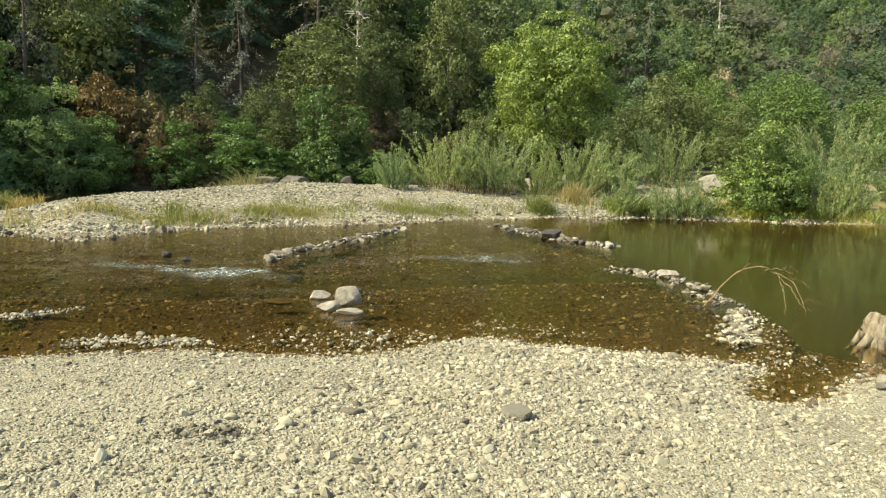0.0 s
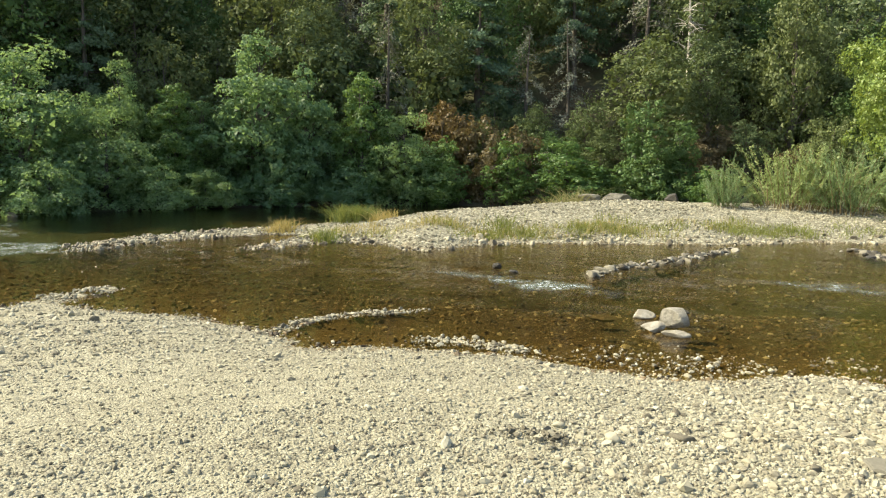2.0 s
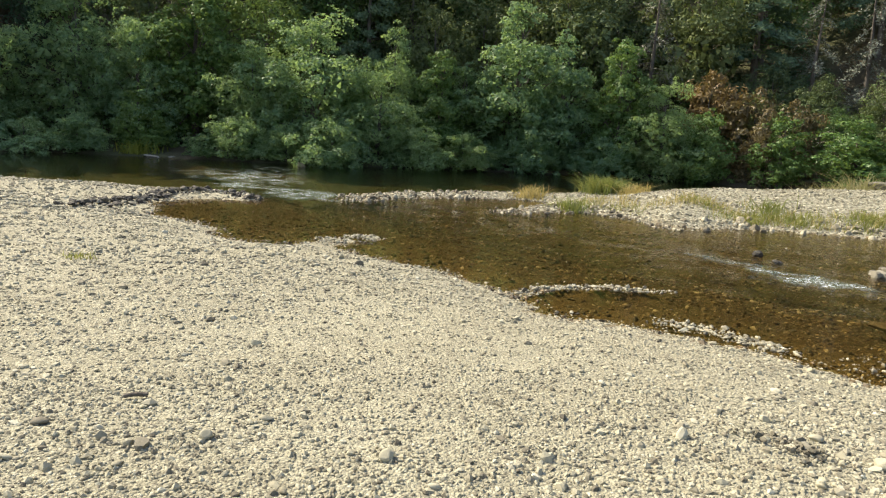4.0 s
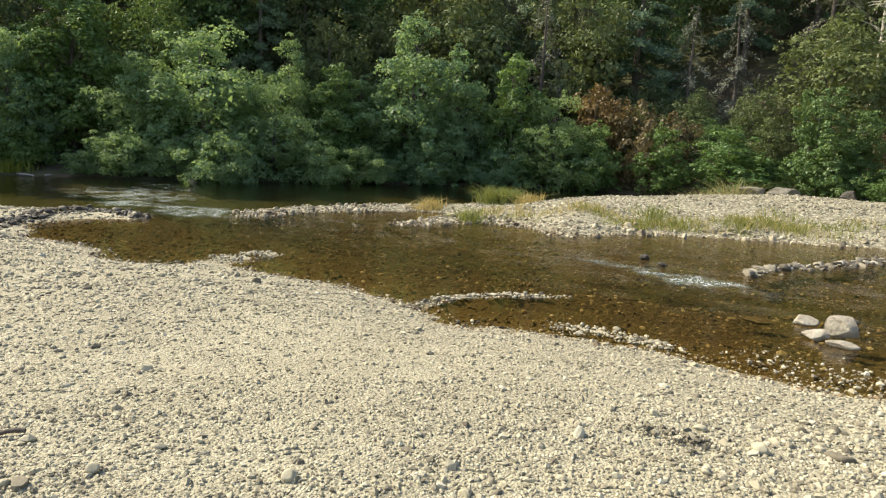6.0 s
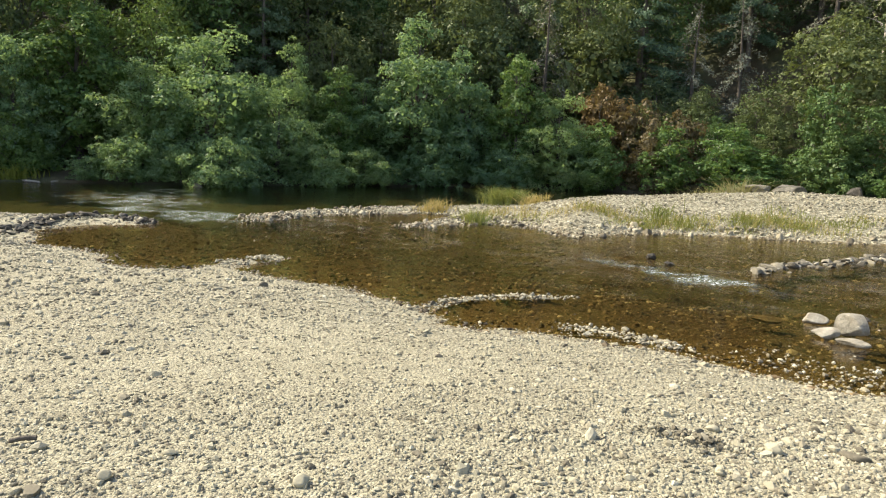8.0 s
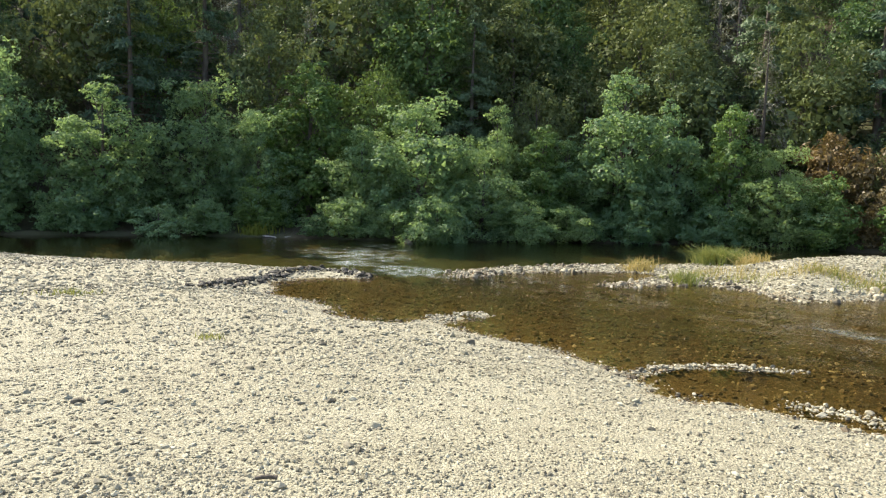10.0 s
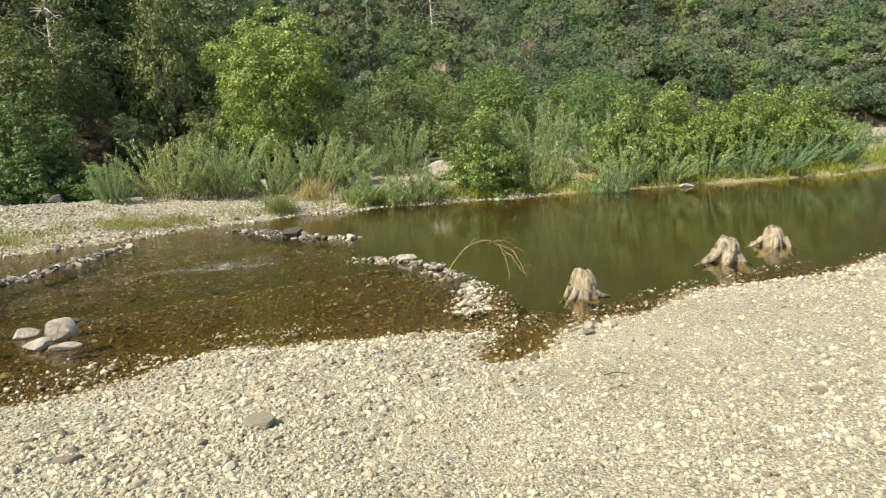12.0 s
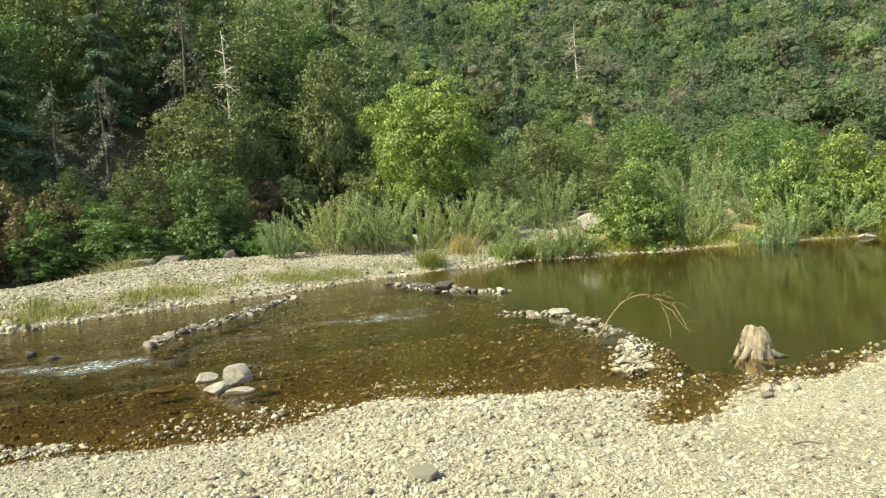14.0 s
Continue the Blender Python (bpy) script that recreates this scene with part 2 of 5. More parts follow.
M = {
    "ground": ground_material(), "water": water_material(),
    "stones": stone_material("river_stones", STONE_COLOURS, False),
    "stone": stone_material("river_stone", STONE_COLOURS, True),
    "edge_stones": stone_material("edge_stones", [(0.0, (0.07, 0.058, 0.036)), (0.45, (0.20, 0.172, 0.11)), (0.8, (0.34, 0.31, 0.21)), (1.0, (0.48, 0.45, 0.32))], False, 0.7),
    "bed_stones": stone_material("bed_stones", BED_COLOURS, False, 0.6),
    "dam_stone": stone_material("dam_stone", [(0.0, (0.045, 0.04, 0.03)), (0.4, (0.11, 0.10, 0.075)),
                                              (0.75, (0.22, 0.205, 0.155)), (1.0, (0.38, 0.36, 0.28))], True),
    "dam_stone_patch": stone_material("damp_pebbles", [(0.0, (0.05, 0.045, 0.03)), (0.6, (0.13, 0.12, 0.085)), (1.0, (0.28, 0.26, 0.19))], False),
    "dark_rock": stone_material("dark_rock", [(0.0, (0.036, 0.036, 0.034)), (1.0, (0.065, 0.063, 0.058))], True, 0.7, True),
    "grey_rock": stone_material("grey_rock", [(0.0, (0.18, 0.175, 0.145)), (1.0, (0.27, 0.26, 0.21))], True, 0.8, True),
    "pale_rock": stone_material("pale_rock", [(0.0, (0.36, 0.34, 0.28)), (1.0, (0.48, 0.46, 0.38))], True, 0.8, True),
    "brown_rock": stone_material("brown_rock", [(0.0, (0.15, 0.105, 0.06)), (1.0, (0.19, 0.14, 0.085))], True, 0.6, True),
    "slab_rock": stone_material("slab_rock", [(0.0, (0.11, 0.106, 0.083)), (1.0, (0.13, 0.125, 0.097))], True, 0.8),
    "bark": bark_material("bark", (0.05, 0.043, 0.034), (0.135, 0.118, 0.096)),
    "dead": bark_material("dead_wood", (0.30, 0.27, 0.22), (0.50, 0.47, 0.40), 9.0),
    "stump": bark_material("stump_wood", (0.04, 0.032, 0.021), (0.30, 0.26, 0.18), 15.0),
    "twig": bark_material("dry_twig", (0.11, 0.08, 0.04), (0.26, 0.20, 0.10), 20.0),
    "alder": leaf_material("alder_leaf", (0.072, 0.142, 0.061), (0.152, 0.258, 0.109), (0.285, 0.399, 0.185), 0.50),
    "bright": leaf_material("sapling_leaf", (0.052, 0.110, 0.028), (0.104, 0.186, 0.048), (0.195, 0.285, 0.080)),
    "cotton": leaf_material("big_tree_leaf", (0.071, 0.119, 0.026), (0.159, 0.232, 0.050), (0.333, 0.412, 0.105), 0.30, 0.03, 0.9, 0.0),
    "oak": leaf_material("oak_leaf", (0.053, 0.080, 0.031), (0.107, 0.144, 0.054), (0.178, 0.216, 0.086), 0.25, 0.02, 0.5),
    "dark_oak": leaf_material("dark_oak_leaf", (0.044, 0.086, 0.028), (0.090, 0.159, 0.048), (0.166, 0.242, 0.074), 0.25, 0.02, 0.5),
    "pine": leaf_material("pine_needle", (0.040, 0.078, 0.039), (0.085, 0.134, 0.065), (0.142, 0.196, 0.098), 0.2, 0.02, 0.5),
    "greypine": leaf_material("grey_pine_needle", (0.089, 0.105, 0.080), (0.140, 0.157, 0.119), (0.217, 0.236, 0.186), 0.2),
    "willow": leaf_material("willow_leaf", (0.093, 0.145, 0.055), (0.196, 0.276, 0.112), (0.324, 0.413, 0.198), 0.3),
    "silver": leaf_material("silver_willow_leaf", (0.086, 0.155, 0.060), (0.184, 0.293, 0.119), (0.356, 0.464, 0.237), 0.25),
    "gwillow": leaf_material("green_willow_leaf", (0.036, 0.072, 0.015), (0.122, 0.186, 0.036), (0.31, 0.385, 0.088), 0.22, 0.035, 0.9, 0.25),
    # leaf colours of the far woods, made paler and bluer to imitate haze
    "far_a": leaf_material("far_a_hazy_leaf", (0.061, 0.099, 0.066), (0.070, 0.112, 0.075), (0.078, 0.125, 0.084), 0.55, 0.0, 0.12),
    "far_b": leaf_material("far_b_hazy_leaf", (0.110, 0.159, 0.085), (0.127, 0.180, 0.096), (0.143, 0.202, 0.108), 0.55, 0.0, 0.12),
    "far_c": leaf_material("far_c_hazy_leaf", (0.166, 0.211, 0.100), (0.187, 0.239, 0.113), (0.210, 0.268, 0.127), 0.55, 0.0, 0.12),
    "far_d": leaf_material("far_d_hazy_leaf", (0.241, 0.262, 0.157), (0.274, 0.297, 0.178), (0.305, 0.335, 0.200), 0.55, 0.0, 0.12),
    "far_e": leaf_material("far_e_hazy_leaf", (0.187, 0.255, 0.100), (0.212, 0.292, 0.113), (0.240, 0.325, 0.127), 0.55, 0.0, 0.12),
    "far_f": leaf_material("far_f_hazy_leaf", (0.175, 0.183, 0.124), (0.200, 0.208, 0.142), (0.223, 0.233, 0.159), 0.55, 0.0, 0.12),
    "rust": leaf_material("dead_leaf", (0.068, 0.055, 0.027), (0.130, 0.101, 0.045), (0.236, 0.188, 0.090), 0.25),
    "beige": leaf_material("beige_dead_leaf", (0.180, 0.163, 0.111), (0.288, 0.260, 0.182), (0.408, 0.370, 0.267), 0.25),
    "grass": leaf_material("bank_grass", (0.085, 0.125, 0.026), (0.165, 0.205, 0.048), (0.28, 0.28, 0.10), 0.35),
    "green_grass": leaf_material("green_grass", (0.09, 0.14, 0.02), (0.18, 0.22, 0.035), (0.28, 0.29, 0.06), 0.35),
    "gold": leaf_material("dry_grass", (0.190, 0.164, 0.070), (0.294, 0.265, 0.115), (0.408, 0.382, 0.180), 0.3),
}


# ---- mesh helpers ----
def mesh_of(name, verts, faces, mats, smooth=True, slots=None):
    """A mesh from numpy arrays: verts (n, 3), faces (m, k), or a list of such arrays with different k."""
    verts = np.asarray(verts, np.float32)
    groups = [np.asarray(f, np.int32) for f in (faces if isinstance(faces, list) else [faces])]
    loops = np.concatenate([g.ravel() for g in groups])
    total = np.concatenate([np.full(len(g), g.shape[1], np.int32) for g in groups])
    me = bpy.data.meshes.new(name)
    me.vertices.add(len(verts))
    me.vertices.foreach_set("co", verts.ravel())
    me.loops.add(len(loops))
    me.loops.foreach_set("vertex_index", loops)
    me.polygons.add(len(total))
    me.polygons.foreach_set("loop_start", np.concatenate([[0], np.cumsum(total)[:-1]]).astype(np.int32))
    me.polygons.foreach_set("loop_total", total)
    me.polygons.foreach_set("use_smooth", np.full(len(total), smooth, bool))
    for m in mats if isinstance(mats, (list, tuple)) else [mats]:
        me.materials.append(m)
    if slots is not None:
        me.polygons.foreach_set("material_index", np.asarray(slots, np.int32))
    me.update(calc_edges=True)
    return me


def part(name, me, parent, label=""):
    ob = new(name, me)
    ob.parent = parent
    if label:
        tagged(ob, label)
    return ob


def root(name, m, label, category, group="", kind=""):
    ob = new(name)
    ob.empty_display_size = 0.2
    ob.matrix_basis = m
    return tagged(ob, label, category, group, kind)


def tubes(paths, sides=5):
    """Tapered tubes: each path is a list of (x, y, z, radius). Returns verts and quads."""
    vs, fs, base = [], [], 0
    ang = np.arange(sides) * 2 * np.pi / sides
    for path in paths:
        p = np.array([q[:3] for q in path], float)
        r = np.array([q[3] for q in path], float)
        d = np.gradient(p, axis=0)
        d /= np.linalg.norm(d, axis=1)[:, None] + 1e-9
        ref = np.array([0.3, 1.0, 0.1]) if abs(d[0][1]) < 0.8 else np.array([1.0, 0.1, 0.2])
        u = np.cross(d, ref)
        u /= np.linalg.norm(u, axis=1)[:, None] + 1e-9
        w = np.cross(d, u)
        ring = p[:, None] + r[:, None, None] * (np.cos(ang)[None, :, None] * u[:, None] + np.sin(ang)[None, :, None] * w[:, None])
        vs.append(ring.reshape(-1, 3))
        n = len(p)
        i = np.arange(n - 1)[:, None] * sides
        j = np.arange(sides)[None]
        k = (j + 1) % sides
        fs.append(np.stack([i + j, i + k, i + sides + k, i + sides + j], -1).reshape(-1, 4) + base)
        base += n * sides
    return np.concatenate(vs), np.concatenate(fs)


def leaf_cards(centers, size, rg, slim=0.55, lift=0.35, axis=None, facing=None, loose=0.55):
    """One small bent leaf (a quad with pointed ends) at every centre."""
    n = len(centers)
    a = rg.normal(size=(n, 3))
    if axis is not None:
        a = a * 0.35 + axis
    a /= np.linalg.norm(a, axis=1)[:, None] + 1e-9
    b = rg.normal(size=(n, 3)) + np.array([0, 0, lift])
    b -= a * (a * b).sum(1)[:, None]
    b = np.cross(a, b)
    b /= np.linalg.norm(b, axis=1)[:, None] + 1e-9
    if facing is not None:
        nrm = facing + rg.normal(size=(n, 3)) * loose
        nrm /= np.linalg.norm(nrm, axis=1)[:, None] + 1e-9
        a = np.cross(nrm, a)
        a /= np.linalg.norm(a, axis=1)[:, None] + 1e-9
        b = np.cross(nrm, a)
    s = (size * rg.uniform(0.6, 1.4, n))[:, None]
    q = np.stack([centers - a * s, centers + b * s * slim, centers + a * s, centers - b * s * slim], 1)
    return q.reshape(-1, 3), np.arange(n * 4).reshape(n, 4)


def leaf_bits(centers, size, rg, facing, loose=0.15, slim=0.8):
    """Three-cornered leaf clumps for far crowns, lying along the crown's surface."""
    n = len(centers)
    nrm = facing + rg.normal(size=(n, 3)) * loose
    nrm /= np.linalg.norm(nrm, axis=1)[:, None]
    a = np.cross(nrm, rg.normal(size=(n, 3)))
    a /= np.linalg.norm(a, axis=1)[:, None] + 1e-9
    b = np.cross(nrm, a)
    s = (size * rg.uniform(0.5, 1.4, n))[:, None]
    return np.stack([centers + a * s, centers - a * s * 0.5 + b * s * slim, centers - a * s * 0.6 - b * s * slim * 0.9], 1).reshape(-1, 3)


# ---- terrain plan (metres): the near bar, the far bar with the wooded bank behind it, the hillside ----
NEAR = [(-60, -60), (-48, -22), (-34, -9), (-27.5, -2.6), (-24.5, 0.7), (-20.6, 3.5), (-18.3, 6.2), (-16.2, 7.6), (-14.9, 8.2),
        (-14.4, 7.7), (-15.0, 6.6), (-14.6, 5.4), (-13.2, 5.0), (-11.6, 5.0), (-9.9, 4.8), (-8.9, 5.3), (-9.25, 6.4), (-9.05, 6.5),
        (-8.5, 5.75), (-7.9, 5.8), (-6.4, 6.05), (-5.0, 5.85), (-4.4, 5.5), (-3.6, 5.9), (-2.2, 6.1), (-1.1, 6.1), (-0.5, 6.3), (0.0, 6.65),
        (0.5, 6.8), (1.4, 6.5), (2.4, 6.25), (2.75, 6.25), (2.85, 5.98), (2.62, 5.55), (2.42, 5.3), (2.5, 5.08), (2.8, 5.08), (3.15, 5.35), (3.45, 5.68), (3.9, 5.88),
        (4.6, 5.95), (5.6, 6.4), (6.5, 6.3), (8.2, 6.45), (11, 7.0), (15, 8.2), (25, 11.5), (60, 18), (150, 20), (150, -60)]
BAR = [(-14.0, 10.2), (-13.95, 11.2), (-14.1, 12.4), (-13.75, 14.0), (-13.0, 15.3), (-11.7, 15.7), (-11.15, 14.8), (-11.2, 13.6), (-11.05, 12.4), (-10.75, 12.4),
       (-10.6, 13.8), (-10.0, 15.0), (-9.0, 14.6), (-7.6, 14.0), (-6.9, 15.2), (-6.3, 16.4), (-4.2, 17.5), (-1.6, 18.7), (0.2, 20.4), (2.0, 21.4), (4.3, 21.9),
       (7.2, 22.5), (10.5, 21.8), (15, 21.2), (18.7, 20.0), (24, 19.4), (30, 21.5), (38, 26.5), (46, 29), (60, 31), (150, 34),
       (150, 150), (20, 90), (4, 50), (-1.5, 33.5), (-5, 30.5), (-8.5, 27.5), (-11.5, 22.5), (-13.9, 17.4), (-15.0, 14.5), (-15.1, 12.5), (-14.6, 10.8)]
HILL = [(-150, -150), (-70, -45), (-45, -16), (-36, -4), (-33.4, 4), (-31.0, 10.8), (-26.5, 16.2), (-24.0, 22), (-21.5, 27.5), (-18.2, 31.5), (-13, 33.6),
        (-6, 35), (2, 39), (10, 48), (20, 62), (40, 80), (80, 92), (150, 84), (300, 40), (600, -60), (600, 600), (-420, 600), (-420, -150)]


def inside(poly, x, y):
    """Signed distance to a closed outline, positive inside."""
    best = np.full(x.shape, 1e9)
    odd = np.zeros(x.shape, bool)
    for (ax, ay), (bx, by) in zip(poly, poly[1:] + poly[:1]):
        ex, ey = bx - ax, by - ay
        t = np.clip(((x - ax) * ex + (y - ay) * ey) / (ex * ex + ey * ey), 0, 1)
        best = np.minimum(best, np.hypot(x - ax - t * ex, y - ay - t * ey))
        if ay != by:
            odd ^= ((ay > y) != (by > y)) & (x < ex * (y - ay) / (by - ay) + ax)
    return np.where(odd, best, -best)


def along(line, x, y):
    """Distance to an open line."""
    best = np.full(x.shape, 1e9)
    for (ax, ay), (bx, by) in zip(line, line[1:]):
        ex, ey = bx - ax, by - ay
        t = np.clip(((x - ax) * ex + (y - ay) * ey) / (ex * ex + ey * ey), 0, 1)
        best = np.minimum(best, np.hypot(x - ax - t * ex, y - ay - t * ey))
    return best


def waves(x, y, scale, seed):
    """Cheap smooth noise, about -1 to 1."""
    rs = np.random.default_rng(seed)
    s = np.zeros(np.shape(x))
    for k in range(7):
        a, f, ph = rs.uniform(0, 6.28), scale * rs.uniform(0.6, 1.9), rs.uniform(0, 6.28)
        s += np.sin((x * math.cos(a) + y * math.sin(a)) * f + ph)
    return s / 4.0


CHANNEL = [(-16, 10.0), (-9, 10.6), (-3.5, 10.7), (0.7, 12.4), (3.0, 13.0), (6, 14)]
# low shoals that break the surface: line, half width, height of the crest
RIDGES = [([(-5.1, 5.95), (-5.1, 6.6), (-4.8, 7.15), (-4.2, 7.75)], 0.13, 0.012), ([(-3.5, 6.35), (-2.9, 6.5), (-2.3, 6.42)], 0.15, -0.005),
          ([(-1.5, 6.75), (-0.9, 6.55), (-0.5, 6.7)], 0.4, -0.03), ([(0.6, 7.25), (1.3, 7.3)], 0.28, -0.06),
          ([(-9.05, 5.9), (-8.95, 6.9)], 0.16, 0.05), ([(4.2, 6.2), (5.2, 6.7), (8.0, 7.0)], 0.3, -0.07), ([(3.1, 6.1), (3.3, 6.9), (3.7, 8.0)], 0.3, -0.02)]


def height(x, y, zones=False):
    x, y = np.asarray(x, float), np.asarray(y, float)
    wob = 0.10 * waves(x, y, 2.4, 3) * np.clip((np.hypot(x, y)) / 8, 0.4, 1.6)
    dn, db, dh = inside(NEAR, x, y) + wob, inside(BAR, x, y) + wob * 1.5, inside(HILL, x, y) + wob * 2
    shore = -np.maximum(np.maximum(dn, db), dh)
    deep = 0.25 + 0.65 * np.clip((x - 3.5) / 1.5, 0, 1) + 0.5 * np.clip((-x - 15) / 4, 0, 1)
    bed = -deep * (1 - np.exp(-np.maximum(shore, 0) / 1.9))
    bed = bed - 0.22 * np.exp(-(along(CHANNEL, x, y) / 1.1) ** 2) * np.clip(shore / 1.0, 0, 1)
    for line, wid, top in RIDGES:
        bed = np.maximum(bed, top - 0.10 * ((along(line, x, y) + 0.05 * waves(x, y, 5.0, 41)) / wid) ** 2)
    hn = 0.27 * (1 - np.exp(-np.maximum(dn, 0) / 1.7)) + 0.025 * waves(x, y, 1.3, 5) * np.clip(dn, 0, 1)
    hb = 1.0 * (1 - np.exp(-np.maximum(db, 0) / 3.6)) + 0.10 * waves(x, y, 0.45, 6) * np.clip(db / 3, 0, 1)
    hb = hb + 0.012 * np.clip(db - 12, 0, 60)
    hb = hb * np.clip((x + 15.5) / 6.5, 0.35, 1.0)
    up = np.maximum(dh, 0)
    hh = 0.25 * (1 - np.exp(-up / 0.5)) + 0.58 * np.clip(up - 1.5, 0, None) * np.clip(up / 14, 0.35, 1) + 0.9 * waves(x, y, 0.11, 8) * np.clip(up / 10, 0, 1)
    hh = np.where(hh > 120, 120 + (hh - 120) * 0.4, hh)
    z = bed
    z = np.where(dn > 0, np.maximum(bed * 0, hn), z)
    z = np.where(db > 0, hb, z)
    z = np.where(dh > 0, np.maximum(hh, np.where(db > 0, hb, 0)), z)
    z = z + 0.012 * waves(x, y, 9.0, 9)
    return (z, dn, db, dh) if zones else z


def ground_z(x, y):
    return float(height(np.array([x]), np.array([y]))[0])


def polar(n_out, r0, growth, fine=0.5):
    seen = np.arange(-118, 80, fine)
    rest = np.arange(80, 242, 6.0)
    az = np.radians(np.concatenate([seen, rest]))
    r = r0 * growth ** np.arange(n_out)
    rr, aa = np.meshgrid(r, az, indexing="ij")
    x, y = rr * np.sin(aa), rr * np.cos(aa)
    na = len(az)
    i = np.arange(n_out - 1)[:, None] * na
    j = np.arange(na)[None]
    k = (j + 1) % na
    f = np.stack([i + j, i + na + j, i + na + k, i + k], -1).reshape(-1, 4)[:, ::-1]
    return x.ravel(), y.ravel(), f


gx, gy, gf = polar(236, 0.55, 1.0295)
ring_n = len(gx) // 236
rim = np.arange(ring_n)
cap = np.stack([rim, (rim + 1) % ring_n, np.full(ring_n, len(gx))], -1)[:, ::-1]
gx, gy = np.append(gx, 0.0), np.append(gy, 0.0)
gz, zn, zb, zh = height(gx, gy, True)
ground_me = mesh_of("ground", np.stack([gx, gy, gz], 1), [gf, cap], M["ground"])
wood_zone = np.clip(np.maximum((zh + 1.2) / 0.8, np.where(gx < 27, (zb - 12) / 2, 0)), 0, 1)
turf_zone = np.clip((gx - 8.5) / 1.5, 0, 1) * np.clip((zb + 0.3) / 0.3, 0, 1) * np.where(gx < 27, 1.0, np.clip((4.0 - zb) / 1.5, 0, 1)) * (1 - wood_zone)
for key, zone in (("wood_zone", wood_zone), ("turf_zone", turf_zone)):
    zone_att = ground_me.attributes.new(key, "FLOAT", "POINT")
    zone_att.data.foreach_set("value", zone.astype(np.float32))
ground = new("ground", ground_me)
tagged(ground, "pale river gravel bars, brown stony bed and wooded slope", "ground", kind="structure")

# ---- water: one sheet at the river's level ----
wx, wy, wf = polar(170, 0.55, 1.035, 0.6)
wz = np.zeros_like(wx)
RIFFLES = [((-3.6, 10.6), 1.5, 0.75, 1.0), ((-4.9, 10.9), 1.6, 0.6, 0.55), ((0.7, 12.4), 1.15, 0.45, 1.0), ((-20.5, 10.8), 4.5, 2.6, 0.8), ((-15.5, 9.6), 2.0, 1.3, 1.0), ((-17.8, 9.2), 1.8, 1.0, 0.9),
           ((3.6, 8.9), 0.5, 0.9, 0.5), ((-8.5, 10.6), 5.0, 1.0, 0.34), ((-2.0, 9.0), 1.2, 0.8, 0.25), ((-12.3, 11.2), 1.8, 0.35, 0.6), ((-23, 13.5), 4.0, 1.2, 0.6)]
rif = np.full(wx.shape, 0.0)
for (ax, ay), sx, sy, top in RIFFLES:
    a = radians(-12)
    u, v = (wx - ax) * math.cos(a) + (wy - ay) * math.sin(a), -(wx - ax) * math.sin(a) + (wy - ay) * math.cos(a)
    rif = np.maximum(rif, top * np.exp(-(u / sx) ** 2 - (v / sy) ** 2))
rif = np.maximum(rif, 0.19 * np.clip((3.2 - wx) / 2.0, 0, 1) * np.clip((wy - 7.0) / 1.5, 0, 1))
rif = np.maximum(rif, 0.3 * np.exp(-(along(CHANNEL, wx, wy) / 1.3) ** 2) * np.clip((4.0 - wx) / 2.0, 0, 1))
wz = wz + 0.02 * rif * waves(wx, wy, 6.0, 12)
water_me = mesh_of("water", np.stack([wx, wy, wz], 1), wf, M["water"])
att = water_me.attributes.new("riffle", "FLOAT", "POINT")
att.data.foreach_set("value", rif.astype(np.float32))
water = new("water", water_me)
tagged(water, "clear brown shallow river water with small riffles", "water", kind="structure")


# ---- stones ----
def ico(sub):
    bm = bmesh.new()
    bmesh.ops.create_icosphere(bm, subdivisions=sub, radius=1.0)
    v = np.array([q.co[:] for q in bm.verts])
    f = np.array([[q.index for q in p.verts] for p in bm.faces])
    bm.free()
    return v, f


ICO = {k: ico(k) for k in (1, 2, 3, 4)}


def stone_shape(sub, rg, cuts=4, rough=0.0, low=0.5, high=0.85):
    """A water-worn stone: a ball with flattened cuts and a little unevenness."""
    v, f = ICO[sub]
    v = v.copy()
    for _ in range(cuts):
        d = rg.normal(size=3)
        d /= np.linalg.norm(d)
        lim = rg.uniform(low, high)
        over = np.maximum(v @ d - lim, 0)
        v = v - over[:, None] * d * 0.94
    if rough:
        v = v * (1 + rough * waves(v[:, 0] * 3 + v[:, 2], v[:, 1] * 3 - v[:, 2] * 2, 1.2, int(rg.integers(1e6))))[:, None]
    return v, f


def upper(v, f, low=-0.3):
    """The part of a stone that shows above the ground."""
    return v, f[v[f].mean(1)[:, 2] > low]


def turn(yaw, tx=0.0, ty=0.0):
    c, s = np.cos(yaw), np.sin(yaw)
    z = np.zeros_like(c)
    o = np.ones_like(c)
    rz = np.stack([np.stack([c, -s, z], -1), np.stack([s, c, z], -1), np.stack([z, z, o], -1)], -2)
    c, s = np.cos(tx), np.sin(tx)
    rx = np.stack([np.stack([o, z, z], -1), np.stack([z, c, -s], -1), np.stack([z, s, c], -1)], -2)
    return rz @ rx


